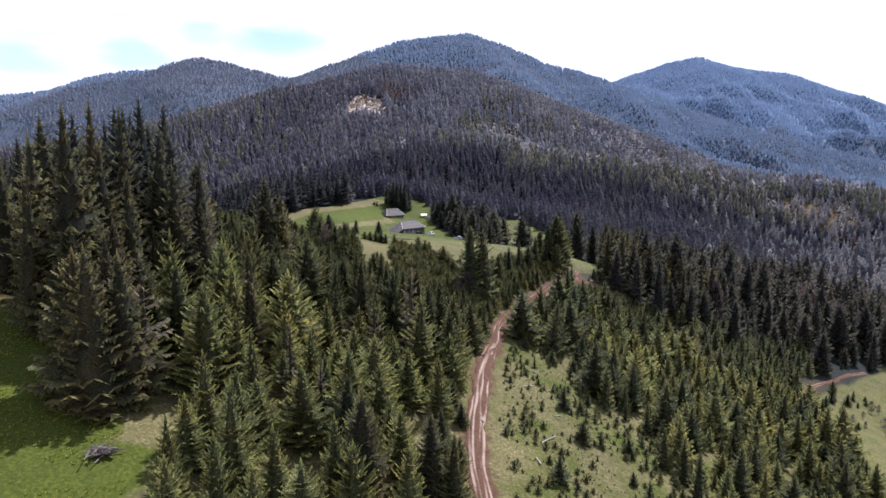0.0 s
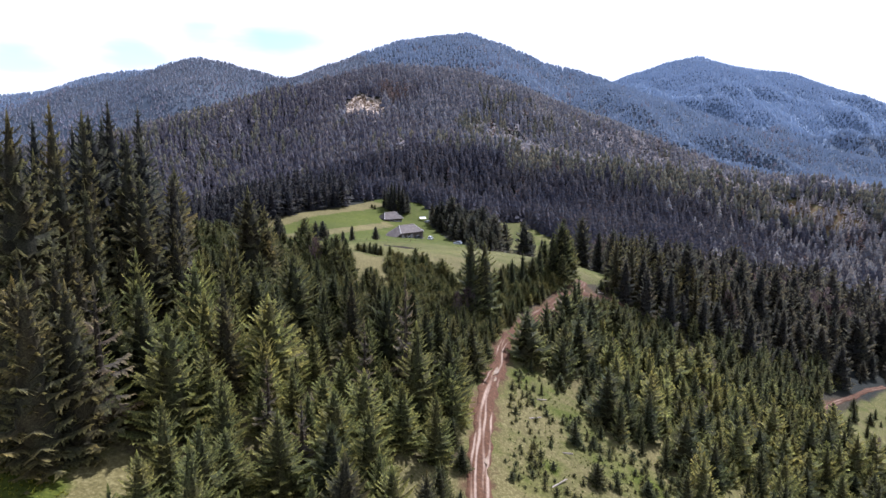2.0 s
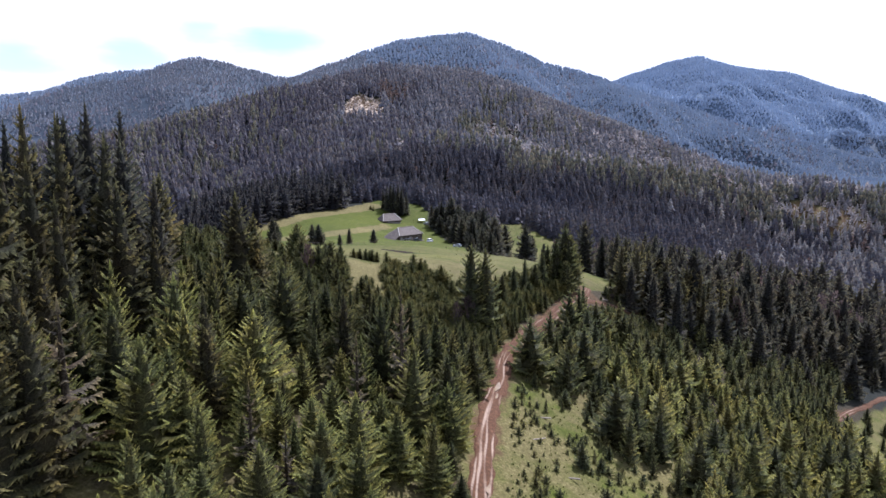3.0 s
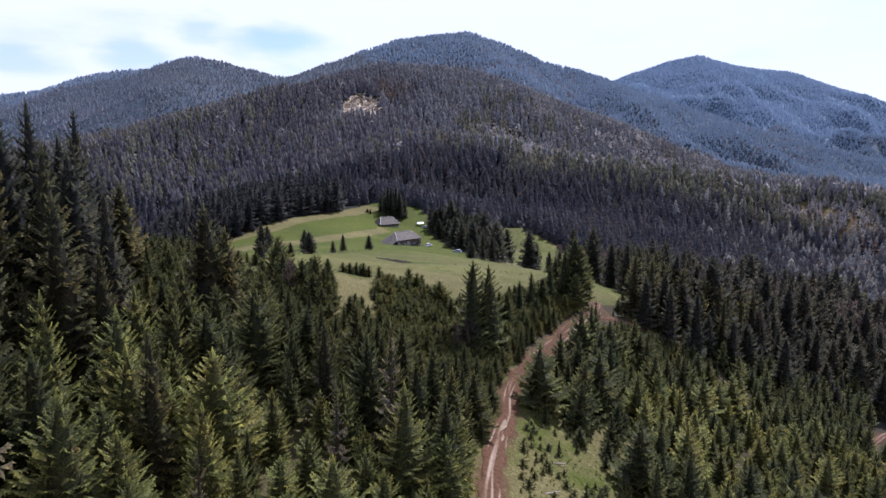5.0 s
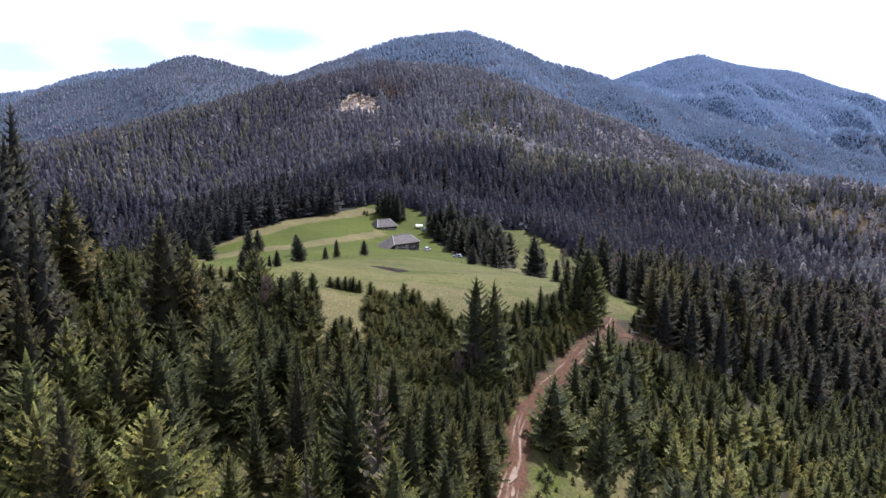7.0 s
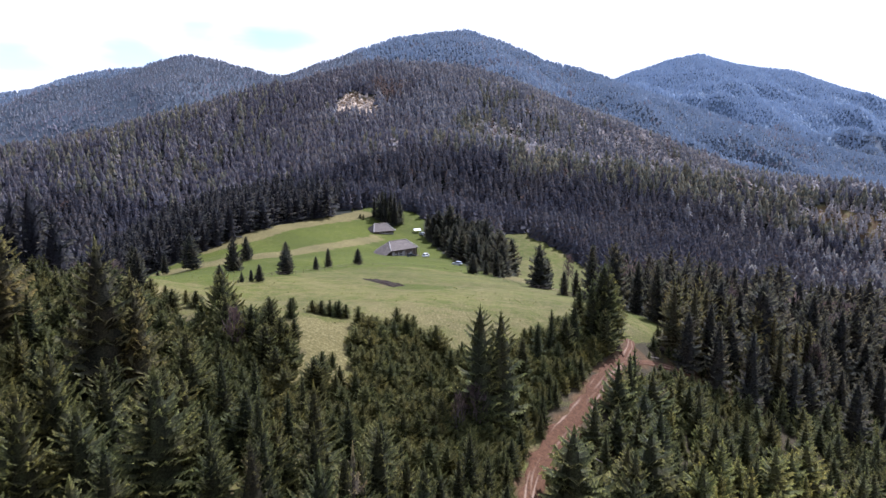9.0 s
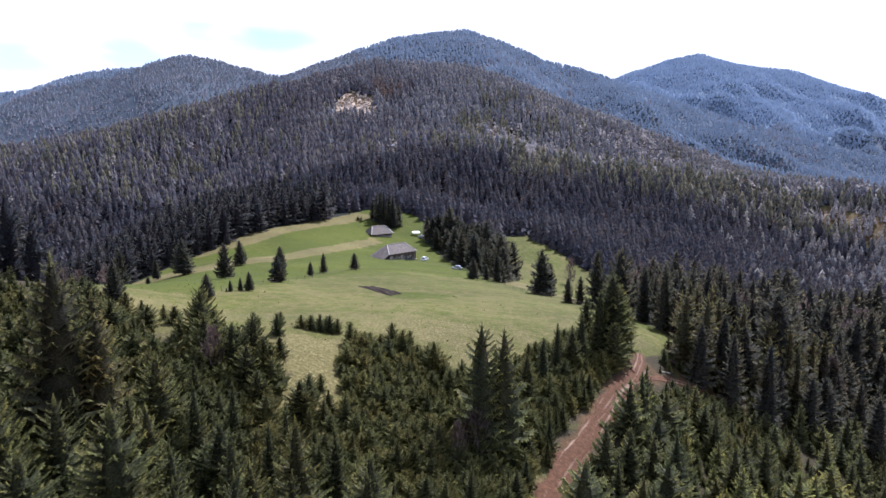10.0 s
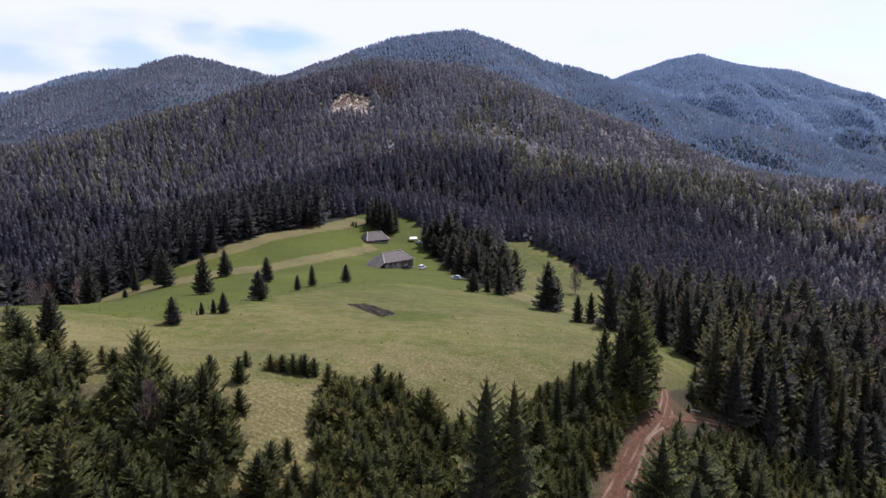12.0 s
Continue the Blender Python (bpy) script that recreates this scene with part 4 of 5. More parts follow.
# tall stand on the knoll
sp = scatter(3000, (-140, 78, -34, 180), 5.0, 3, lambda x, y: inside(x, y, STAND) & apart_from(x, y, taken, 3.0))
top = np.interp(sp[:, 0], (-120, -75, -65, -58, -52, -47, -43, -39), (44, 46, 49.5, 53.5, 54.5, 52.5, 47.5, 42))
young = np.where(sp[:, 1] < 96, rng.uniform(0.62, 1.0, len(sp)), rng.uniform(0.86, 1.02, len(sp)))
sz = ((top - land(sp[:, 0], sp[:, 1])) * young).clip(9, 31)
sp, sz = sp[:280], sz[:280]
# back rows take darker needles in place of shade within the stand
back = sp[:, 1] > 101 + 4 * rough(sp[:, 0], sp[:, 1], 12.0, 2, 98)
grow("tall_spruce", sp[back], sz[back], tall_near, M_DARK, "tall spruce deep in the stand on the knoll, darkened as shaded", "tall spruces deep on the knoll", 267, 0.012)
grow("tall_spruce", sp[~back], sz[~back], tall_near, M_TALL, "tall dark spruce in the close stand on the knoll", "tall spruces on the knoll", 217, 0.012)
sp = scatter(900, (-62, 128, -33, 163), 3.0, 33, lambda x, y: wooded(x, y) & ~inside(x, y, STAND) & ~inside(x, y, BARE_LEFT) & (x < -34 - (y - 136) * 0.9) & apart_from(x, y, taken, 2.5))
grow("edge_spruce", sp, rng.uniform(1.6, 4.0, len(sp)), sapling_near, M_GREEN, "bushy green spruce at the meadow's lower edge", "spruces at the meadow edge", 219)

# lone trees on the meadow: x, y, height
LONE = [(-59.6, 237.6, 10.6), (-73.3, 294, 9.7), (-39.2, 216.2, 7.2), (-53, 273, 8.4), (-44, 182, 5.2), (-39.5, 194, 4.4),
        (-41.2, 193.5, 3.0), (-42.5, 191, 2.6), (-102.9, 290, 8.2), (-92, 287.7, 13.9), (-86, 232, 10.5), (-46.5, 153, 7.0),
        (-37.5, 247, 4.6), (-35.5, 257, 6.6), (-27.4, 268.3, 6), (12.1, 273, 7.8), (-98.5, 274, 3), (-43, 190, 1.0)]
SMALL = [(-38.2, 143.7, 2.6), (-35.5, 144, 2.2), (-33.5, 142.6, 2.5), (-28.1, 136.7, 6.5), (-23.5, 143.3, 2.8), (-23.5, 140.7, 2.4),
         (-20.5, 143.6, 3.1), (-21.5, 149.3, 2.1), (-18.7, 149.7, 2.1), (-17.4, 150, 2.3), (-16.1, 150, 2.7), (-14.8, 150.5, 2.8),
         (-13.8, 151, 2.4), (-15.4, 151.2, 2.3), (-43, 411.7, 3.4), (-51.4, 427.4, 2.3), (-45, 414, 2.5)]
LINE = [(39.7, 215.5, 15), (47, 220.6, 17.5), (33.7, 221, 6.8), (37.4, 223.5, 7.7), (30.5, 243.9, 14), (-6.2, 397.6, 13.4),
        (-0.1, 395.3, 16.7), (5.8, 390.5, 22), (13.3, 384, 15.4), (21.8, 345.9, 23), (20.4, 276, 10.5), (17, 279.5, 5.8),
        (24.8, 306.5, 17.8), (31, 324, 16.4), (19.6, 392.7, 12), (14.7, 385, 14), (9, 372, 14), (16, 360, 17), (18.5, 332, 15),
        (22.5, 318, 16), (24, 292, 13), (22.4, 284, 9), (33.5, 247, 10), (51, 214, 14), (54, 208, 16)]
BARN_TREES = [(-30.3, 412.3, 20), (-25.2, 412, 18.5), (-34.8, 418.7, 15), (-27.5, 415, 19), (-32.5, 416, 18), (-22.5, 416, 14), (-37.5, 420, 13)]
CORNER = [(31.5, 168.5, 13), (27.5, 164.5, 12), (30.0, 166.5, 15), (23.5, 160.0, 9), (19.0, 156.5, 8),
          (16.0, 151.5, 7.5), (26.0, 168, 9), (32.0, 169.8, 12), (21.5, 157.5, 7), (29.5, 162.8, 8), (13, 146.5, 6.5)]
grow("meadow_spruce", [p[:2] for p in LONE], [p[2] for p in LONE], meadow_models, M_DARK,
     "lone dark spruce with a short bare foot on the meadow", "lone trees on the meadow", 221, 0.022)
grow("small_spruce", [p[:2] for p in SMALL], [p[2] for p in SMALL], bushy_near, M_GREEN,
     "small bushy spruce on the dry grass", "small spruces on the meadow", 223, 0.02, "spruce sapling")
grow("edge_tree", [p[:2] for p in LINE], [p[2] for p in LINE], edge_models, M_DARK,
     "dark spruce in the row along the meadow fence", "tree row along the meadow", 225, 0.014)
CLUMP = [(-7, 399), (0, 372), (11, 334), (18, 300), (30, 300), (30, 340), (22, 380), (10, 408)]
sp = scatter(200, (-8, 298, 32, 410), 5.5, 37, lambda x, y: inside(x, y, CLUMP) & apart_from(x, y, [p[:2] for p in LINE], 3.0))
grow("clump_spruce", sp, rng.uniform(11, 19, len(sp)), edge_models, M_DARK, "dark spruce in the clump beside the farm meadow", "clump beside the meadow", 253, 0.014)
grow("barn_spruce", [p[:2] for p in BARN_TREES], [p[2] for p in BARN_TREES], tall_near[:2], M_DARK,
     "tall dark spruce in the clump behind the barn", "trees behind the barn", 227, 0.013)
grow("corner_spruce", [p[:2] for p in CORNER], [p[2] for p in CORNER], mid_near, M_GREEN,
     "bushy green spruce where the road meets the meadow", "trees at the road's bend", 229, 0.015)
grow("bare_tree", [(5, 130.5), (3, 129), (-24.5, 131), (56, 206), (62, 262), (-120, 262), (-114, 276), (-128, 270), (60, 345), (-108, 250)],
     [6.5, 5.5, 6, 9, 13, 12, 10, 11, 12, 9], bare_near, M_TWIG, "leafless tree with a haze of purplish-brown twigs", "bare trees", 231, 0.02, "bare tree")

sp = scatter(260, (58, 176, 170, 300), 7.0, 39, lambda x, y: wooded(x, y, 6.0) & (y > 182 + np.maximum(x - 60, 0) * 0.35) & (rough(x, y, 30.0, 2, 51) > 0.05))[:36]
grow("leafless_beech", sp, rng.uniform(9, 15, len(sp)), bare_near, M_TWIG, "leafless beech with brownish twigs among the spruces", "leafless trees by the track", 257, 0.016, "bare tree")
sp = scatter(60, (92, 128, 122, 165), 2.5, 47, lambda x, y: inside(x, y, RIGHT_FIELD))[:14]
grow("bare_shrub", sp, rng.uniform(1.8, 3.4, len(sp)), bare_near, M_TWIG, "leafless purplish shrub on the lower slope", "shrubs in the lower field", 259, 0.012, "shrub")

# mature trees with bare feet where the track forks: x, y, height
PINES = [(46.5, 176.5, 18), (48.5, 180, 20), (51, 177.5, 19), (53.5, 182, 21), (56, 184, 19), (58.5, 187, 18), (61, 184, 20), (64, 190, 19), (49, 185, 16),
         (67, 185, 20), (70, 183, 21), (74, 187, 19), (72, 192, 22), (79, 190, 20), (84, 194, 21), (64, 179, 17), (69, 178, 18), (54, 190, 18), (59, 193, 20), (57, 178, 17)]
grow("track_spruce", [p[:2] for p in PINES], [0.86 * p[2] for p in PINES], pine_near, M_TALL,
     "tall brownish spruce with bare lower trunk beside the fork", "tall trees at the fork", 265, 0.010)

# woods right of the road and below the meadow
OUTLOOK = [(36, 158), (45, 166), (47, 174), (47, 182), (51, 192), (56, 206), (57, 218), (54, 236), (66, 262), (84, 350), (82, 380), (66, 420), (20, 420), (20, 250), (36, 200)]


def valley_keep(x, y):
    ok = wooded(x, y, 5.0) & (x > 24) & ~((y < 196) & (x < 41)) & (y > 168 + np.maximum(x - 60, 0) * 0.20)
    return ok & ~inside(x, y, OUTLOOK) & apart_from(x, y, [p[:2] for p in LINE + CORNER + PINES], 2.8)


sp = scatter(14000, (30, 165, 330, 350), 5.4, 4, valley_keep)
sz = 13.8 + 2.0 * ((sp[:, 0] < 74) & (sp[:, 1] < 215)) + 4.2 * rng.standard_normal(len(sp)).clip(-1.9, 2.2) - 6 * (1 - smooth(sp[:, 1] - np.maximum(sp[:, 0] - 60, 0) * 0.3, 170, 190)) * (sp[:, 0] > 60)
a_s, a_h, b_s, b_h = nearest_first(sp, sz, 180)
grow("valley_spruce", a_s, a_h, mid_near, M_MID, "mature spruce with bare lower trunk in the valley wood", "mature spruces by the track", 233, 0.011)
kind = rng.uniform(0, 1, len(b_s)) + 0.35 * rough(b_s[:, 0], b_s[:, 1], 60.0, 2, 3)
wood("valley_wood", b_s[kind < 0.76], b_h[kind < 0.76], mid_rest, M_MID, "mature spruce wood filling the valley", 234)
wood("valley_bare_wood", b_s[kind >= 0.76], b_h[kind >= 0.76] * 0.72, bare_models, M_TWIG, "leafless broad-leaved trees among the spruces", 235)
# woods left of the meadow
def left_keep(x, y):
    return ~inside(x, y, MEADOW) & ~inside(x, y, STAND) & (x < -60 - (y < 190) * 40) & ~inside(x, y, LEFT_FIELD)


sp = scatter(9000, (-330, 150, -60, 470), 4.8, 14, left_keep)
sz = 16.5 + 2.8 * rng.standard_normal(len(sp)).clip(-2, 1.6)
edge_ = (sp[:, 0] > -165 - (sp[:, 1] > 330) * 20) & (sp[:, 1] < 420)
wood("left_edge_wood", sp[edge_], sz[edge_], mid_rest, M_EDGE, "dark spruce wood along the meadow's edge", 235)
wood("left_wood", sp[~edge_], sz[~edge_], left_models, M_EDGE, "dark spruce wood beyond the meadow", 236)

# forest on the hill behind the farm, with the felled patch and the paler broad-leaved belt
FELLED = [(-112, 738), (-62, 732), (-72, 788), (-101, 815), (-115, 800)]
BROWN = [(-82, 822), (-66, 835), (-44, 815), (-40, 780), (-66, 772), (-72, 790)]
BELT_LOW = [(10, 750), (39, 790), (110, 775), (160, 640), (240, 590), (300, 560), (420, 560), (420, 515), (271, 520), (200, 528), (117, 532), (50, 535), (60, 600)]
BELT = [(30, 757), (120, 776), (224, 800), (330, 720), (430, 660), (620, 640), (560, 540), (400, 530), (300, 545), (222, 548), (151, 552), (58, 590)]
BELT_HIGH = [(159, 841), (300, 1000), (420, 1150), (825, 1198), (742, 1073), (489, 971), (271, 835)]


def hill_keep(x, y):
    ok = ~inside(x, y, MEADOW) & ~inside(x, y, GLADE) & ~inside(x, y, FELLED) & ~inside(x, y, CLEARING)
    return ok & ~((y < 345) & (x < 330)) & ~((x < 24) & (x > -58) & (y < 432)) & ~((x < -58) & (y < 470)) & ~((x > 330) & (y < 420))


sp = scatter(60000, (-400, 330, 700, 560), 3.3, 15, hill_keep)
sz = 11.8 + 2.3 * rng.standard_normal(len(sp)).clip(-2, 1.8)
bare_ = rng.uniform(0, 1, len(sp)) < 0.015 + 0.3 * np.clip(rough(sp[:, 0], sp[:, 1], 60.0, 3, 23) - 0.3, 0, 1) + 0.12 * smooth(sp[:, 0], 250, 500)
# BELT_LOW: a sunlit band painted by lighter needles
sunny = inside(sp[:, 0], sp[:, 1], BELT_LOW) & ~bare_ & (rng.uniform(0, 1, len(sp)) < 0.7)
# the lit tone grows eastwards along the foot
east = ~bare_ & ~sunny & (rng.uniform(0, 1, len(sp)) < 0.75 * smooth(sp[:, 0] + 60 * rough(sp[:, 0], sp[:, 1], 90.0, 2, 99), 130, 380))
wood("foot_east_wood", sp[east], sz[east], foot_models, M_HILL, "spruces at the hill's foot in the sunlit hill tone", 266)
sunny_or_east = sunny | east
wood("hill_foot_wood", sp[~bare_ & ~sunny_or_east], sz[~bare_ & ~sunny_or_east], foot_models, M_FOOT_SHADE, "dense spruce forest at the foot of the hill, darkened as under cloud", 236)
small_bare = [bush_tree(120 + k, 1.0, 0.34, 26, 0.09) for k in range(4)]
wood("foot_bare_wood", sp[bare_], sz[bare_] * 0.85, small_bare, M_TWIG, "leafless trees among the spruces at the hill's foot", 248)
sun_s, sun_z = sp[sunny], sz[sunny]
sp = scatter(120000, (-640, 560, 1000, 1160), 4.2, 5, hill_keep)
sz = 13.5 + 2.7 * rng.standard_normal(len(sp)).clip(-2, 1.8)
patchy = rough(sp[:, 0], sp[:, 1], 70.0, 3, 21)
above = inside(sp[:, 0], sp[:, 1], BELT) | inside(sp[:, 0], sp[:, 1], BELT_HIGH)
brown = inside(sp[:, 0], sp[:, 1], BROWN)
chance = np.where(above, 0.34 + 0.6 * patchy, 0.02 + 0.22 * np.clip(patchy - 0.25, 0, 1) + 0.16 * smooth(sp[:, 0], 40, 200) + 0.15 * smooth(sp[:, 0], 250, 500))
leafless = rng.uniform(0, 1, len(sp)) < np.where(brown, 0.75, chance)
sunny = ~leafless & (rng.uniform(0, 1, len(sp)) < np.where(inside(sp[:, 0], sp[:, 1], BELT_LOW), 0.75, 0.10 + 0.5 * rough(sp[:, 0], sp[:, 1], 120.0, 3, 61)))
rest = ~leafless & ~sunny
# western trees take the darker needles, a cloud shadow painted on the hill
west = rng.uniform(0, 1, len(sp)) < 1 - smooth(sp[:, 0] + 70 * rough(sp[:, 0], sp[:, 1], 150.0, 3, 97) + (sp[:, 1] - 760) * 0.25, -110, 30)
wood("hill_wood", sp[rest & ~west], sz[rest & ~west], hill_models, M_HILL, "dense spruce forest on the hill behind the farm, toned as sunlit", 237)
wood("hill_west_wood", sp[rest & west], sz[rest & west], hill_models, M_FLANK_SHADE, "dense spruce forest on the hill's flank, darkened as under cloud", 264)
wood("hill_sunny_wood", np.concatenate([sun_s, sp[sunny]]), np.concatenate([sun_z, sz[sunny]]), hill_models, M_OLIVE, "spruces in a belt across the hill, sunlight put into their olive tone", 247)
pale = (rng.uniform(0, 1, len(sp)) < 0.85) & leafless & ~brown
wood("hill_bare_wood", sp[leafless & ~pale], sz[leafless & ~pale] * 0.82, small_bare, M_TWIG, "leafless beech wood in brownish grey", 238)
wood("hill_birch_wood", sp[pale], sz[pale] * 0.8, small_bare, M_PALE, "pale leafless birches scattered through the forest", 239)
fallen = scatter(400, (-116, 730, -60, 816), 3.0, 41, lambda x, y: inside(x, y, FELLED))
wood("felling_scrub", fallen[:60], rng.uniform(3, 6, 60), small_bare, M_PALE, "slash and scrub on the felled patch", 240)

g_ = np.random.default_rng(77)
logs = scatter(2500, (-116, 730, -60, 816), 1.5, 42, lambda x, y: inside(x, y, FELLED))[:230]
lv, lf = [], []
for x_, y_ in logs:
    a_, half_, w_ = g_.normal(1.9 if y_ > 775 else 0.4, 0.45), g_.uniform(2.0, 5.0), g_.uniform(0.22, 0.45)
    c_, s_ = math.cos(a_), math.sin(a_)
    ends = [(x_ + c_ * half_ * e, y_ + s_ * half_ * e) for e in (-1, 1)]
    base_ = len(lv)
    for ex, ey in ends:
        ez = float(land(np.array([ex]), np.array([ey]))[0])
        lv += [(ex - s_ * w_, ey + c_ * w_, ez - 0.1), (ex + s_ * w_, ey - c_ * w_, ez - 0.1), (ex, ey, ez + 2 * w_)]
    lf += [(base_, base_ + 2, base_ + 5), (base_, base_ + 5, base_ + 3), (base_ + 1, base_ + 4, base_ + 5), (base_ + 1, base_ + 5, base_ + 2),
           (base_, base_ + 1, base_ + 2), (base_ + 3, base_ + 5, base_ + 4)]
tagged(new("felled_timber", mesh_from("felled_timber", np.array(lv), np.array(lf), M_FELLED)), "pale peeled logs strewn over the felled patch", "logs", kind="stuff")

sp = scatter(4000, (272, 506, 352, 558), 2.4, 44, lambda x, y: inside(x, y, CLEARING) & (rough(x, y, 12.0, 2, 45) > -0.15))
wood("clearing_scrub", sp, rng.uniform(2.5, 8, len(sp)), small_bare + foot_models, M_PALE, "scattered small trees on the dry clearing", 249)

# mountains beyond
sp = scatter(190000, (-1500, 1160, 2200, 2750), 6.4, 6, lambda x, y: (x > -1500 + (y - 1160) * 0.0) & (np.abs(x) < y * 0.82 + 60))
sz = (11 + 1.8 * rng.standard_normal(len(sp)).clip(-2, 2)) * np.where((sp[:, 0] < -200) & (sp[:, 1] < 2050), 0.75, 1.0)
patchy = rough(sp[:, 0], sp[:, 1], 160.0, 3, 27)
leafless = rng.uniform(0, 1, len(sp)) < 0.06 + 0.8 * np.clip(patchy - 0.1, 0, 1)
ridge = (sp[:, 0] < -230) & (sp[:, 1] < 2000 + (sp[:, 0] + 230) * 0.5)
high, low_ridge = ~leafless & ~ridge, ~leafless & ridge
wood("mountain_wood", sp[high], sz[high], far_models, M_HAZE_FAR, "spruce forest over the mountain, haze blue put into its needles", 241)
wood("ridge_wood", sp[low_ridge], sz[low_ridge], far_models, M_HAZE_RIDGE, "forest over the lower ridge, haze put into its grey-green tone", 262)
wood("mountain_bare_wood", sp[leafless], sz[leafless] * 0.8, cone_models, M_HAZE_TWIG, "leafless forest patches, haze grey put into their twigs", 242)
sp = scatter(90000, (500, 2600, 3000, 3650), 8.2, 7, lambda x, y: (x < y * 0.80) & (x > y * 0.18))
wood("distant_wood", sp, np.full(len(sp), 14.0) * rng.uniform(0.8, 1.2, len(sp)), cone_models, M_HAZE_BLUE, "conifer forest on the distant mountain, its blue painted as haze", 243)

# grass tussocks
def tussock(seed):
    g = np.random.default_rng(seed)
    vs = []
    for k in range(7):
        a, r = g.uniform(0, 6.28), g.uniform(0.05, 0.3)
        p = np.array([r * math.cos(a), r * math.sin(a), 0])
        s = np.array([-math.sin(a), math.cos(a), 0]) * 0.14
        vs += [p - s, p + s, p + np.array([math.cos(a) * 0.22, math.sin(a) * 0.22, g.uniform(0.25, 0.6)])]
    return np.array(vs), np.arange(len(vs)).reshape(-1, 3), np.tile((0.2, 0.2, 0.8), len(vs) // 3)


tuft_models = [tussock(130 + k) for k in range(4)]
sp = scatter(14000, (-66, 44, -26, 90), 0.45, 48, lambda x, y: inside(x, y, LEFT_FIELD) & (rough(x, y, 5.0, 2, 49) > -0.3))
wood("field_tufts", sp, rng.uniform(0.25, 0.55, len(sp)), tuft_models, M_LIME, "tufts of lime-green spring grass, brightened as if sunlit", 246, 0.02)
sp = scatter(9000, (-30, 44, 48, 124), 0.55, 43, lambda x, y: (inside(x, y, OPEN_SLOPE) | ((x < 3) & (y < 90))) & clear_of_road(x, y, 3.4) & (rough(x, y, 5.0, 2, 44) > -0.2))
wood("grass_tufts", sp, rng.uniform(0.25, 0.6, len(sp)), tuft_models, M_TUFT, "tufts of rough mountain grass", 244, 0.02)
sp = scatter(9000, (-120, 140, 60, 440), 1.2, 45, lambda x, y: inside(x, y, MEADOW) & (rough(x, y, 9.0, 2, 46) > 0.15))
wood("meadow_tufts", sp, rng.uniform(0.2, 0.5, len(sp)) * rng.uniform(0.5, 1.3, len(sp)), tuft_models, M_TUFT, "tussocks on the grazed meadow", 245, 0.03)


# ---- the farm ----
def part(name, bm, mat, parent, label=""):
    """Links a bmesh as one mesh under a thing or a part."""
    me = bpy.data.meshes.new(name)
    bm.to_mesh(me)
    bm.free()
    me.materials.append(mat)
    ob = new(name, me)
    ob.parent = parent
    return tagged(ob, label)


def box(x0, y0, z0, x1, y1, z1, bevel=0.0):
    bm = bmesh.new()
    bmesh.ops.create_cube(bm, size=1.0, matrix=Matrix.Translation(((x0 + x1) / 2, (y0 + y1) / 2, (z0 + z1) / 2))
                          @ Matrix.Diagonal((abs(x1 - x0), abs(y1 - y0), abs(z1 - z0), 1)))
    if bevel:
        bmesh.ops.bevel(bm, geom=bm.edges[:], offset=bevel, segments=1, affect="EDGES")
    return bm


def rod(p, q, r, sides=8, taper=1.0):
    bm = bmesh.new()
    p, q = Vector(p), Vector(q)
    d = q - p
    m = Matrix.Translation((p + q) / 2) @ d.to_track_quat("Z", "Y").to_matrix().to_4x4()
    bmesh.ops.create_cone(bm, cap_ends=True, segments=sides, radius1=r, radius2=r * taper, depth=d.length, matrix=m)
    return bm


def solid(points, faces, thick=0.0):
    bm = bmesh.new()
    vs = [bm.verts.new(p) for p in points]
    for f in faces:
        bm.faces.new([vs[i] for i in f])
    bmesh.ops.recalc_face_normals(bm, faces=bm.faces[:])
    if thick:
        bmesh.ops.solidify(bm, geom=bm.faces[:], thickness=thick)
    return bm


def joined(pieces):
    out = bmesh.new()
    for b in pieces:
        me = bpy.data.meshes.new("tmp")
        b.to_mesh(me)
        b.free()
        out.from_mesh(me)
        bpy.data.meshes.remove(me)
    return out


M_LOG = plain("weathered_logs", [(0.3, (0.055, 0.042, 0.034)), (0.7, (0.13, 0.105, 0.085))], 2.0, 0.9, 0.1, 0.02)
M_SHINGLE = plain("grey_shingles", [(0.25, (0.062, 0.052, 0.044)), (0.55, (0.122, 0.103, 0.088)), (0.8, (0.21, 0.183, 0.158))], 1.6, 0.85, 0.15, 0.03)
M_BOARD = plain("pale_boards", [(0.3, (0.42, 0.40, 0.36)), (0.7, (0.6, 0.57, 0.52))], 3.0, 0.8, 0.15)
M_STONE = plain("field_stone", [(0.3, (0.20, 0.19, 0.18)), (0.7, (0.36, 0.34, 0.32))], 2.5, 0.9, 0.1, 0.03)
M_WHITE = plain("white_paint", [(0.3, (0.66, 0.67, 0.68)), (0.7, (0.8, 0.8, 0.8))], 1.0, 0.5, 0.3)
M_GLASS = plain("dark_window_glass", [(0.3, (0.02, 0.024, 0.03)), (0.7, (0.035, 0.04, 0.05))], 1.0, 0.08, 0.6)
M_DIRT = plain("dug_earth", [(0.3, (0.010, 0.007, 0.005)), (0.6, (0.024, 0.016, 0.011)), (0.85, (0.052, 0.036, 0.025))], 1.4, 0.95, 0.1, 0.10)
M_TYRE = plain("tyre_rubber", [(0.3, (0.02, 0.02, 0.02)), (0.7, (0.035, 0.035, 0.035))], 5.0, 0.85, 0.2)
M_STEEL = plain("steel", [(0.3, (0.35, 0.36, 0.37)), (0.7, (0.5, 0.5, 0.5))], 5.0, 0.4, 0.5)
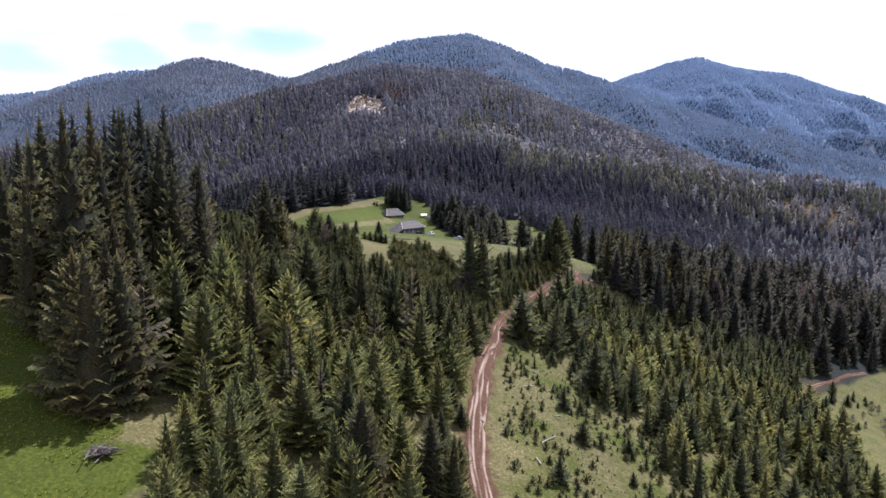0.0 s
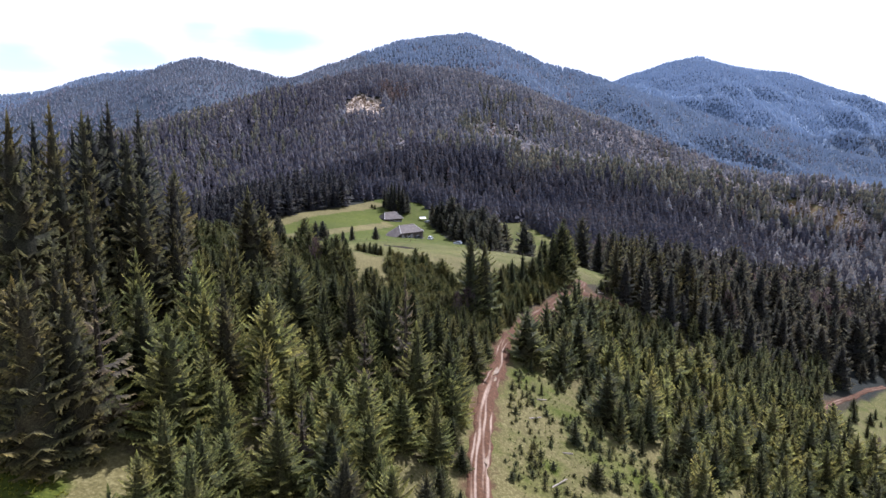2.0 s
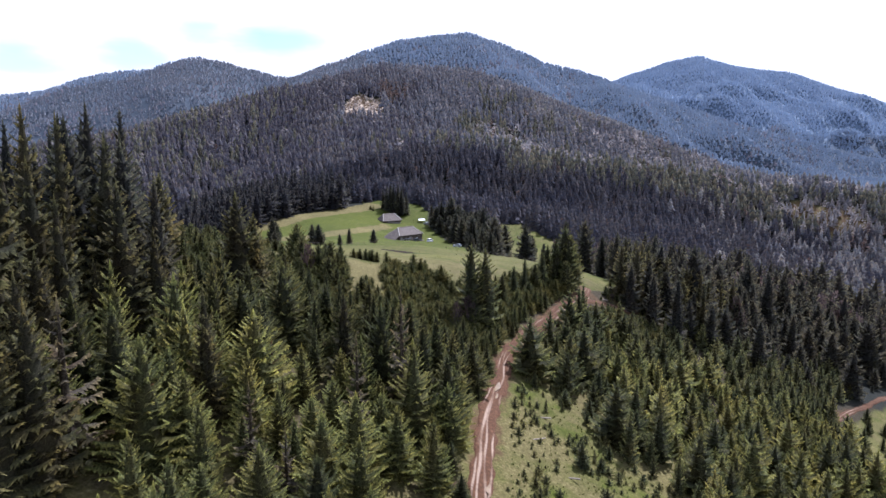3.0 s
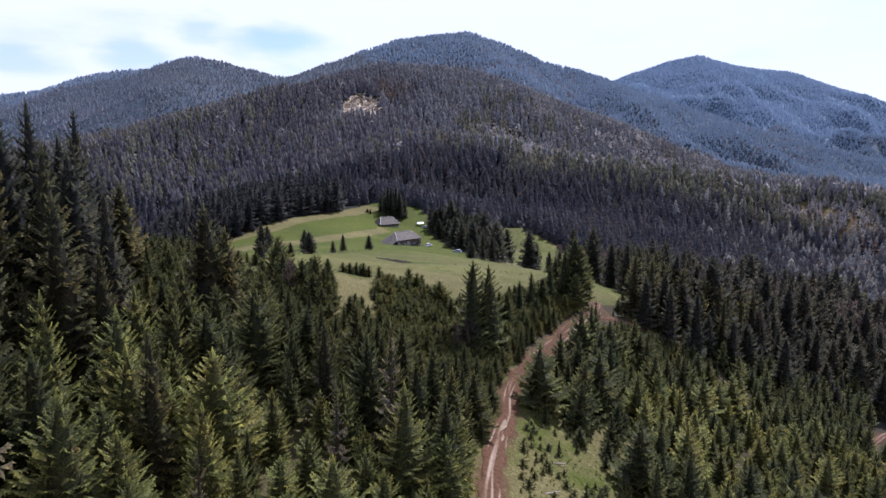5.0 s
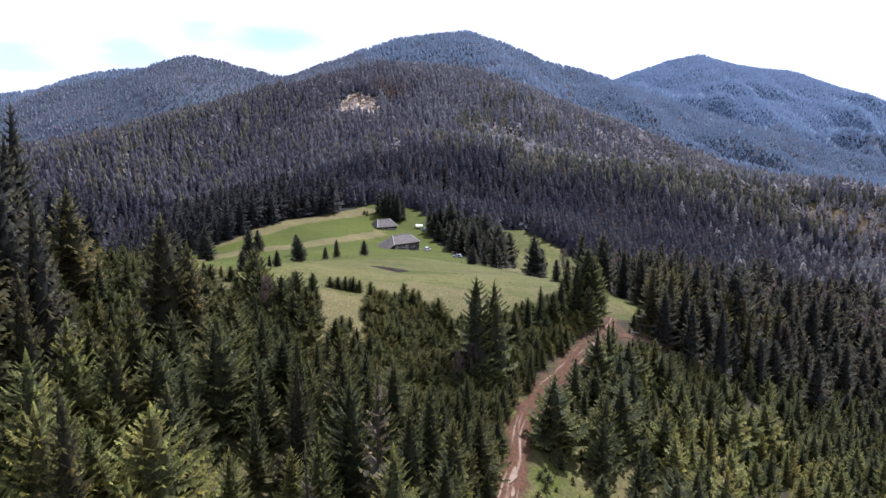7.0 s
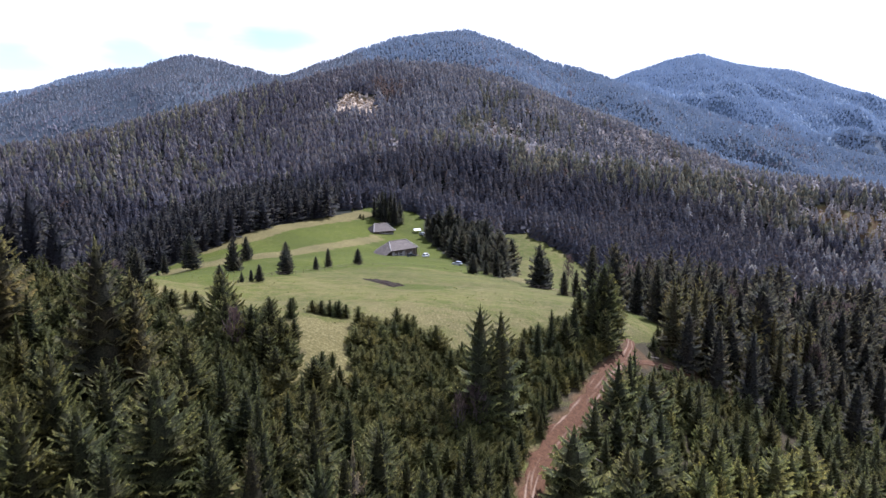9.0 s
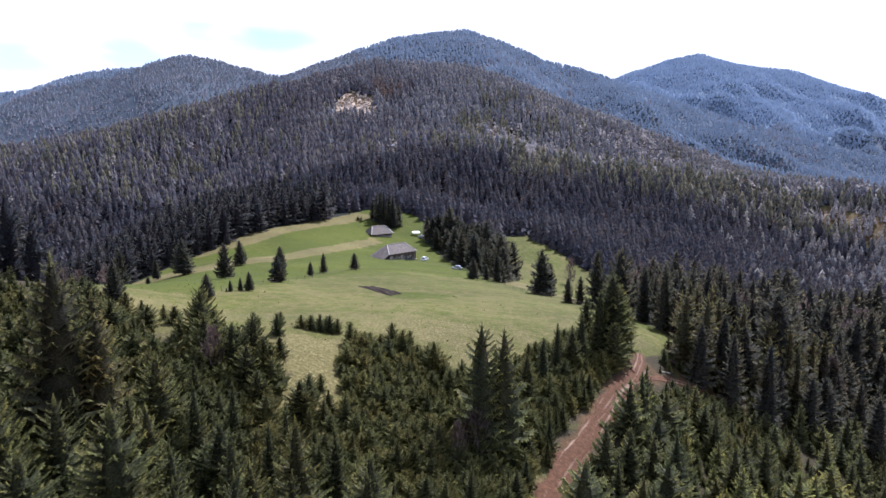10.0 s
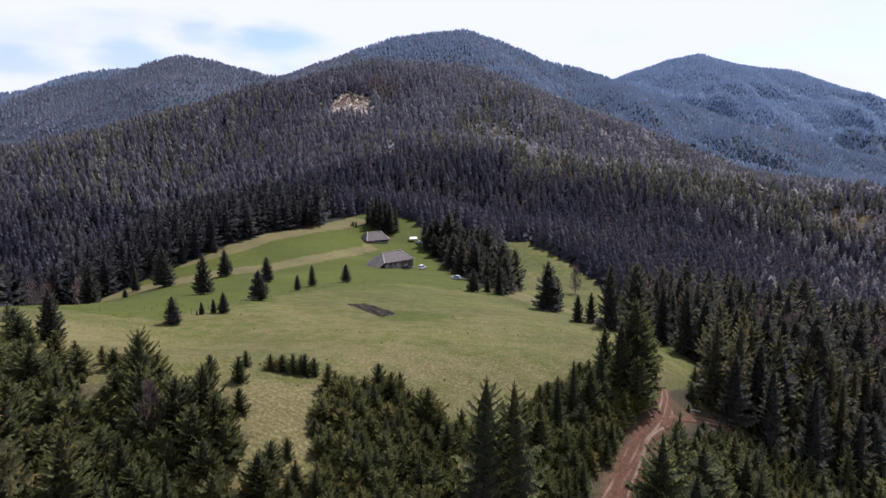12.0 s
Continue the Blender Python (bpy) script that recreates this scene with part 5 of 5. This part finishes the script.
M_WOOD = plain("grey_wood", [(0.3, (0.16, 0.13, 0.105)), (0.7, (0.32, 0.28, 0.235))], 4.0, 0.9, 0.1, 0.01)
M_BRUSH = plain("dead_brush", [(0.3, (0.075, 0.055, 0.045)), (0.7, (0.20, 0.165, 0.14))], 4.0, 0.9, 0.1, 0.01)
M_CUT = plain("peeled_timber", [(0.3, (0.20, 0.165, 0.125)), (0.7, (0.36, 0.31, 0.25))], 3.0, 0.8, 0.15)


def ground_z(x, y):
    return float(land(np.array([x]), np.array([y]))[0])


def hip_roof(x0, x1, y0, y1, eave, top, hip0, hip1, low=None):
    """Points and faces of a hipped roof; low carries the left slope down to a lean-to at x = low[0], z = low[1]."""
    ym = (y0 + y1) / 2
    a, b = (x0 + hip0, ym, top), (x1 - hip1, ym, top)
    pts = [(x0, y0, eave), (x1, y0, eave), (x1, y1, eave), (x0, y1, eave), a, b]
    fs = [(0, 1, 5, 4), (1, 2, 5), (2, 3, 4, 5)]
    if low:
        pts += [(low[0], y0 + 0.5, low[1]), (low[0], y1 - 0.5, low[1])]
        fs += [(0, 4, 6), (4, 7, 6), (4, 3, 7)]
    else:
        fs.append((0, 4, 3))
    return pts, fs


def farmhouse(x, y, turn, length, depth, eave, top, lean, label, name):
    """A log house under a hipped shingle roof; its front faces -y in its own frame."""
    root = tagged(new(name), label, "house", "farm buildings")
    z = min(ground_z(x + dx * math.cos(turn) - dy * math.sin(turn), y + dx * math.sin(turn) + dy * math.cos(turn))
            for dx in (-lean, length) for dy in (0, depth))
    root.matrix_basis = pose(x, y, z, 0, 0, math.degrees(turn))
    part("foundation", box(-0.1, -0.1, -0.8, length + 0.1, depth + 0.1, 0.75), M_STONE, root, "rough field-stone footing")
    logs = []
    for k in range(int((eave - 0.75) / 0.24)):
        zz = 0.75 + 0.12 + 0.24 * k
        for p, q in (((-0.25, 0.12, zz), (length + 0.25, 0.12, zz)), ((-0.25, depth - 0.12, zz), (length + 0.25, depth - 0.12, zz)),
                     ((0.12, -0.25, zz + 0.08), (0.12, depth + 0.25, zz + 0.08)), ((length - 0.12, -0.25, zz + 0.08), (length - 0.12, depth + 0.25, zz + 0.08))):
            logs.append(rod(p, q, 0.13, 6))
    part("wall", joined(logs), M_LOG, root, "dark weathered horizontal log walls")
    over = 0.55 if lean else 0.9
    pts, fs = hip_roof(-over, length + over, -over, depth + over, eave - 0.05, top, depth * 0.36, depth * 0.36, (-lean, 1.15) if lean else None)
    roof = part("roof", solid(pts, fs, 0.16), M_SHINGLE, root, "grey weathered shingle hipped roof")
    a, b = pts[4], pts[5]
    part("ridge_board", rod((a[0] - 0.2, a[1], a[2] + 0.1), (b[0] + 0.2, b[1], b[2] + 0.1), 0.14, 6), M_WOOD, roof)
    for c, e in ((b, pts[1]), (a, pts[0])):
        part("hip_board", rod((c[0], c[1], c[2] + 0.08), (e[0], e[1], e[2] + 0.08), 0.13, 6), M_BOARD, roof, "pale hip board")
    for xx in ((length * 0.28, length * 0.42) if not lean else (length * 0.20, length * 0.36, length * 0.78)):
        w = part("window", box(xx - 0.55, -0.12, 1.35, xx + 0.55, 0.0, 2.35, 0.02), M_WHITE, root, "white-framed window")
        for s in (-0.26, 0.26):
            part("pane", box(xx + s - 0.21, -0.145, 1.43, xx + s + 0.21, -0.11, 2.27), M_GLASS, w)
    d = part("door", box(length * 0.56 - 0.5, -0.12, 0.75, length * 0.56 + 0.5, 0.0, 2.6, 0.02), M_WOOD, root, "grey plank door")
    part("handle", box(length * 0.56 + 0.3, -0.2, 1.6, length * 0.56 + 0.36, -0.12, 1.75), M_STEEL, d)
    if lean:
        for lo, hi in ((0.03, 0.13), (0.27, 0.30), (0.42, 0.52)):
            part("plaster_panel", box(length * lo, -0.06, 0.8, length * hi, 0.0, 3.3, 0.02), M_STONE, root, "pale lime-washed wall panel")
        for xx in np.linspace(length * 0.50, length + 0.6, 5):
            part("porch_post", rod((xx, -0.85, -0.3), (xx, -0.85, eave - 0.15), 0.09, 8), M_WOOD, root)
        part("porch_floor", box(length * 0.48, -1.0, 0.35, length + 0.7, -0.1, 0.6), M_WOOD, root, "plank porch floor")
        part("lean_to_wall", joined([box(-lean + 0.5, 0.4, -0.6, -lean + 0.7, depth - 0.4, 1.2), box(-lean + 0.5, 0.4, -0.6, -0.05, 0.6, 1.9)]), M_LOG, root, "low plank lean-to wall")
    return root


HOUSE_TURN = radians(46)
farmhouse(-21.4, 335.2, HOUSE_TURN, 15.8, 9.0, 4.2, 7.8, 5.6, "dark log farmhouse with grey hipped shingle roof and lean-to", "farmhouse")
farmhouse(-34.5, 389.5, radians(34), 11.5, 8.0, 2.0, 5.8, 0, "log barn with grey hipped shingle roof on the meadow", "barn")


def arch(points, width, bevel):
    """A side profile drawn across a width."""
    bm = bmesh.new()
    n = len(points)
    a = [bm.verts.new((x, -width / 2, z)) for x, z in points]
    b = [bm.verts.new((x, width / 2, z)) for x, z in points]
    bm.faces.new(a[::-1])
    bm.faces.new(b)
    for i in range(n):
        bm.faces.new((a[i], a[(i + 1) % n], b[(i + 1) % n], b[i]))
    bmesh.ops.recalc_face_normals(bm, faces=bm.faces[:])
    if bevel:
        bmesh.ops.bevel(bm, geom=bm.edges[:], offset=bevel, segments=2, affect="EDGES")
    return bm


def car(x, y, turn, paint_mat, label, tall=1.0):
    root = tagged(new("car"), label, "car", "parked cars")
    root.matrix_basis = pose(x, y, ground_z(x, y) + 0.02, 0, 0, turn)
    body = part("body", arch([(-2.05, 0.38), (2.05, 0.38), (2.1, 0.75), (1.95, 0.95), (0.95, 1.02), (-1.95, 1.05), (-2.1, 0.8)], 1.72, 0.06), paint_mat, root)
    t = 1.62 * tall
    cabin = part("cabin", arch([(0.95, 1.0), (0.42, t - 0.04), (-1.55, t), (-1.95, 1.02)], 1.5, 0.05), paint_mat, root)
    part("windscreen", solid([(0.97, -0.66, 1.06), (0.97, 0.66, 1.06), (0.50, 0.6, t - 0.10), (0.50, -0.6, t - 0.10)], [(0, 1, 2, 3)], 0.02), M_GLASS, root)
    part("rear_window", solid([(-1.93, -0.6, 1.14), (-1.93, 0.6, 1.14), (-1.66, 0.55, t - 0.12), (-1.66, -0.55, t - 0.12)], [(0, 1, 2, 3)], 0.02), M_GLASS, root)
    for s in (-1, 1):
        part("side_window", box(-1.5, s * 0.752, 1.12, 0.45, s * 0.77, t - 0.14, 0.005), M_GLASS, cabin)
        part("headlight", box(2.04, s * 0.62 - 0.14, 0.68, 2.12, s * 0.62 + 0.14, 0.82, 0.02), M_STEEL, body)
        for wx in (-1.3, 1.3):
            w = part("wheel", rod((wx, s * 0.70, 0.33), (wx, s * 0.90, 0.33), 0.33, 16), M_TYRE, root)
            part("rim", rod((wx, s * 0.89, 0.33), (wx, s * 0.92, 0.33), 0.20, 12), M_STEEL, w)
    return root


M_SILVER = plain("silver_paint", [(0.3, (0.26, 0.28, 0.31)), (0.7, (0.36, 0.38, 0.42))], 0.8, 0.35, 0.5)
M_DARKCAR = plain("dark_paint", [(0.3, (0.03, 0.033, 0.04)), (0.7, (0.05, 0.055, 0.065))], 0.8, 0.35, 0.5)
car(7.4, 311, 152, M_SILVER, "silver-grey car parked on the grass")
car(-6.2, 346, 62, M_WHITE, "white off-road car with a dark windscreen beside the farmhouse", 1.15)
car(-12.6, 338.5, 30, M_DARKCAR, "dark car parked before the porch")


def tarp_shelter(x, y, turn):
    root = tagged(new("tarp_shelter"), "low shelter under a white tarpaulin behind the barn", "shelter")
    root.matrix_basis = pose(x, y, ground_z(x, y) + 0.0, 0, 0, turn)
    part("tarpaulin", solid([(-2, -1.5, 1.4), (2, -1.5, 1.4), (2, 0, 2.3), (-2, 0, 2.3), (-2, 1.5, 1.3), (2, 1.5, 1.3)], [(0, 1, 2, 3), (3, 2, 5, 4)], 0.05), M_WHITE, root)
    for sx in (-1.9, 1.9):
        for sy in (-1.4, 1.4):
            part("pole", rod((sx, sy, -0.2), (sx, sy, 1.4), 0.05, 6), M_WOOD, root)


tarp_shelter(-12.5, 404, 20)
car(-9.6, 400.5, 120, M_SILVER, "silver-grey car beside the white shelter")


def garden_bed():
    """Dug plot with furrows, lying on the slope."""
    c = np.array([(-20.2, 219), (-16.2, 225), (-7.6, 208), (-10.0, 201)])
    n, m = 40, 22
    pts = []
    for j in range(m):
        for i in range(n):
            u, v = i / (n - 1), j / (m - 1)
            p = (c[0] * (1 - u) + c[3] * u) * (1 - v) + (c[1] * (1 - u) + c[2] * u) * v
            rim = min(u, 1 - u, v, 1 - v)
            z = ground_z(*p) + (0.10 + 0.09 * math.sin(j * 2.2) if rim > 0.03 else -0.15) + 0.08 * math.sin(i * 12.9 + j * 7.1)
            pts.append((p[0] + 0.2 * math.sin(j * 1.7), p[1] + 0.2 * math.sin(i * 1.3), z))
    tagged(new("garden_bed", mesh_from("garden_bed", pts, grid_faces(n, m), M_DIRT, True)), "freshly dug dark earth plot in the meadow", "garden bed")


garden_bed()


def fence(line, spacing, label):
    """Weathered posts with two rails between them."""
    pts = along(line, spacing)
    root = tagged(new("fence"), label, "fence", "meadow fences")
    last = None
    for k, (x, y) in enumerate(pts):
        z = ground_z(x, y)
        part("post", rod((x, y, z - 0.3), (x + 0.04 * math.sin(k * 3), y, z + 1.1), 0.05, 6, 0.8), M_BRUSH, root)
        if last is not None:
            for h in (0.45, 0.95):
                part("rail", rod((last[0], last[1], last[2] + h + 0.05 * math.sin(k * 5)), (x, y, z + h), 0.025, 5), M_BRUSH, root)
        last = (x, y, z)


fence([(-44, 190), (-40, 206), (-36, 232), (-30, 258), (-18, 271), (-4, 277), (8, 272)], 4.5, "old grey rail fence across the meadow")
fence([(13, 268), (21, 254), (29, 236), (35, 222), (42, 210)], 4.5, "grey rail fence along the tree row")


M_WATER = plain("muddy_water", [(0.3, (0.16, 0.105, 0.055)), (0.7, (0.24, 0.17, 0.10))], 0.6, 0.12, 0.5)


def puddle(x, y, a, b, turn):
    """Standing water in the ruts, with an uneven shore."""
    n = 28
    pts = [(0.0, 0.0, 0.02)] + [(a * (1 + 0.18 * math.sin(3 * k * 6.283 / n + x)) * math.cos(k * 6.283 / n), b * (1 + 0.22 * math.sin(2 * k * 6.283 / n + y)) * math.sin(k * 6.283 / n), 0.0)
                                for k in range(n)]
    ob = tagged(new("puddle", mesh_from("puddle", pts, [(0, k + 1, (k + 1) % n + 1) for k in range(n)], M_WATER, True)), "shallow ochre puddle in the ruts of the clay road", "puddle", "puddles on the road")
    ob.matrix_basis = pose(x, y, ground_z(x, y) + 0.235, 0, 0, turn)


puddle(9.0, 112.2, 0.62, 1.9, -12)
puddle(8.6, 108.5, 0.30, 1.3, -10)
puddle(5.6, 84.0, 0.28, 1.5, -3)


def log_pile(x, y, n, seed, label, name, mat, length=3.0):
    g = np.random.default_rng(seed)
    root = tagged(new(name), label, "log pile" if n > 2 else "log")
    root.matrix_basis = pose(x, y, ground_z(x, y))
    for k in range(n):
        a, ln = g.uniform(0, 3.14), length * g.uniform(0.5, 1.1)
        cx, cy, cz = g.normal(0, 0.55 if n > 2 else 0.05), g.normal(0, 0.45 if n > 2 else 0.05), 0.12 + 0.05 * k * (n > 2) * 0.6
        d = Vector((math.cos(a), math.sin(a), g.uniform(-0.12, 0.12))) * ln / 2
        part("branch" if n > 2 else "stem", rod(Vector((cx, cy, cz)) - d, Vector((cx, cy, cz)) + d, g.uniform(0.04, 0.10) if n > 2 else 0.12, 6, 0.7), mat, root)


log_pile(-33.5, 58.8, 26, 1, "heap of dead grey branches on the grass", "brush_heap", M_BRUSH)
for k, (lx, ly, ll) in enumerate([(15.6, 106.5, 4.0), (13.8, 99, 2.6), (14.8, 84, 3.2), (17, 92, 2.2), (40.5, 171, 4.5), (21, 134, 3), (12.5, 78, 2.4), (1.2, 112, 3.0), (5.5, 121, 2.5)]):
    log_pile(lx, ly, 1, 10 + k, "peeled pale log lying by the track", "fallen_log", M_CUT, ll)
for lx, ly in ((47, 172.5), (44.5, 177.5), (50, 178.5)):
    log_pile(lx, ly, 18, int(lx), "heap of dark felled branches beside the track", "slash_heap", M_BARK, 4.0)
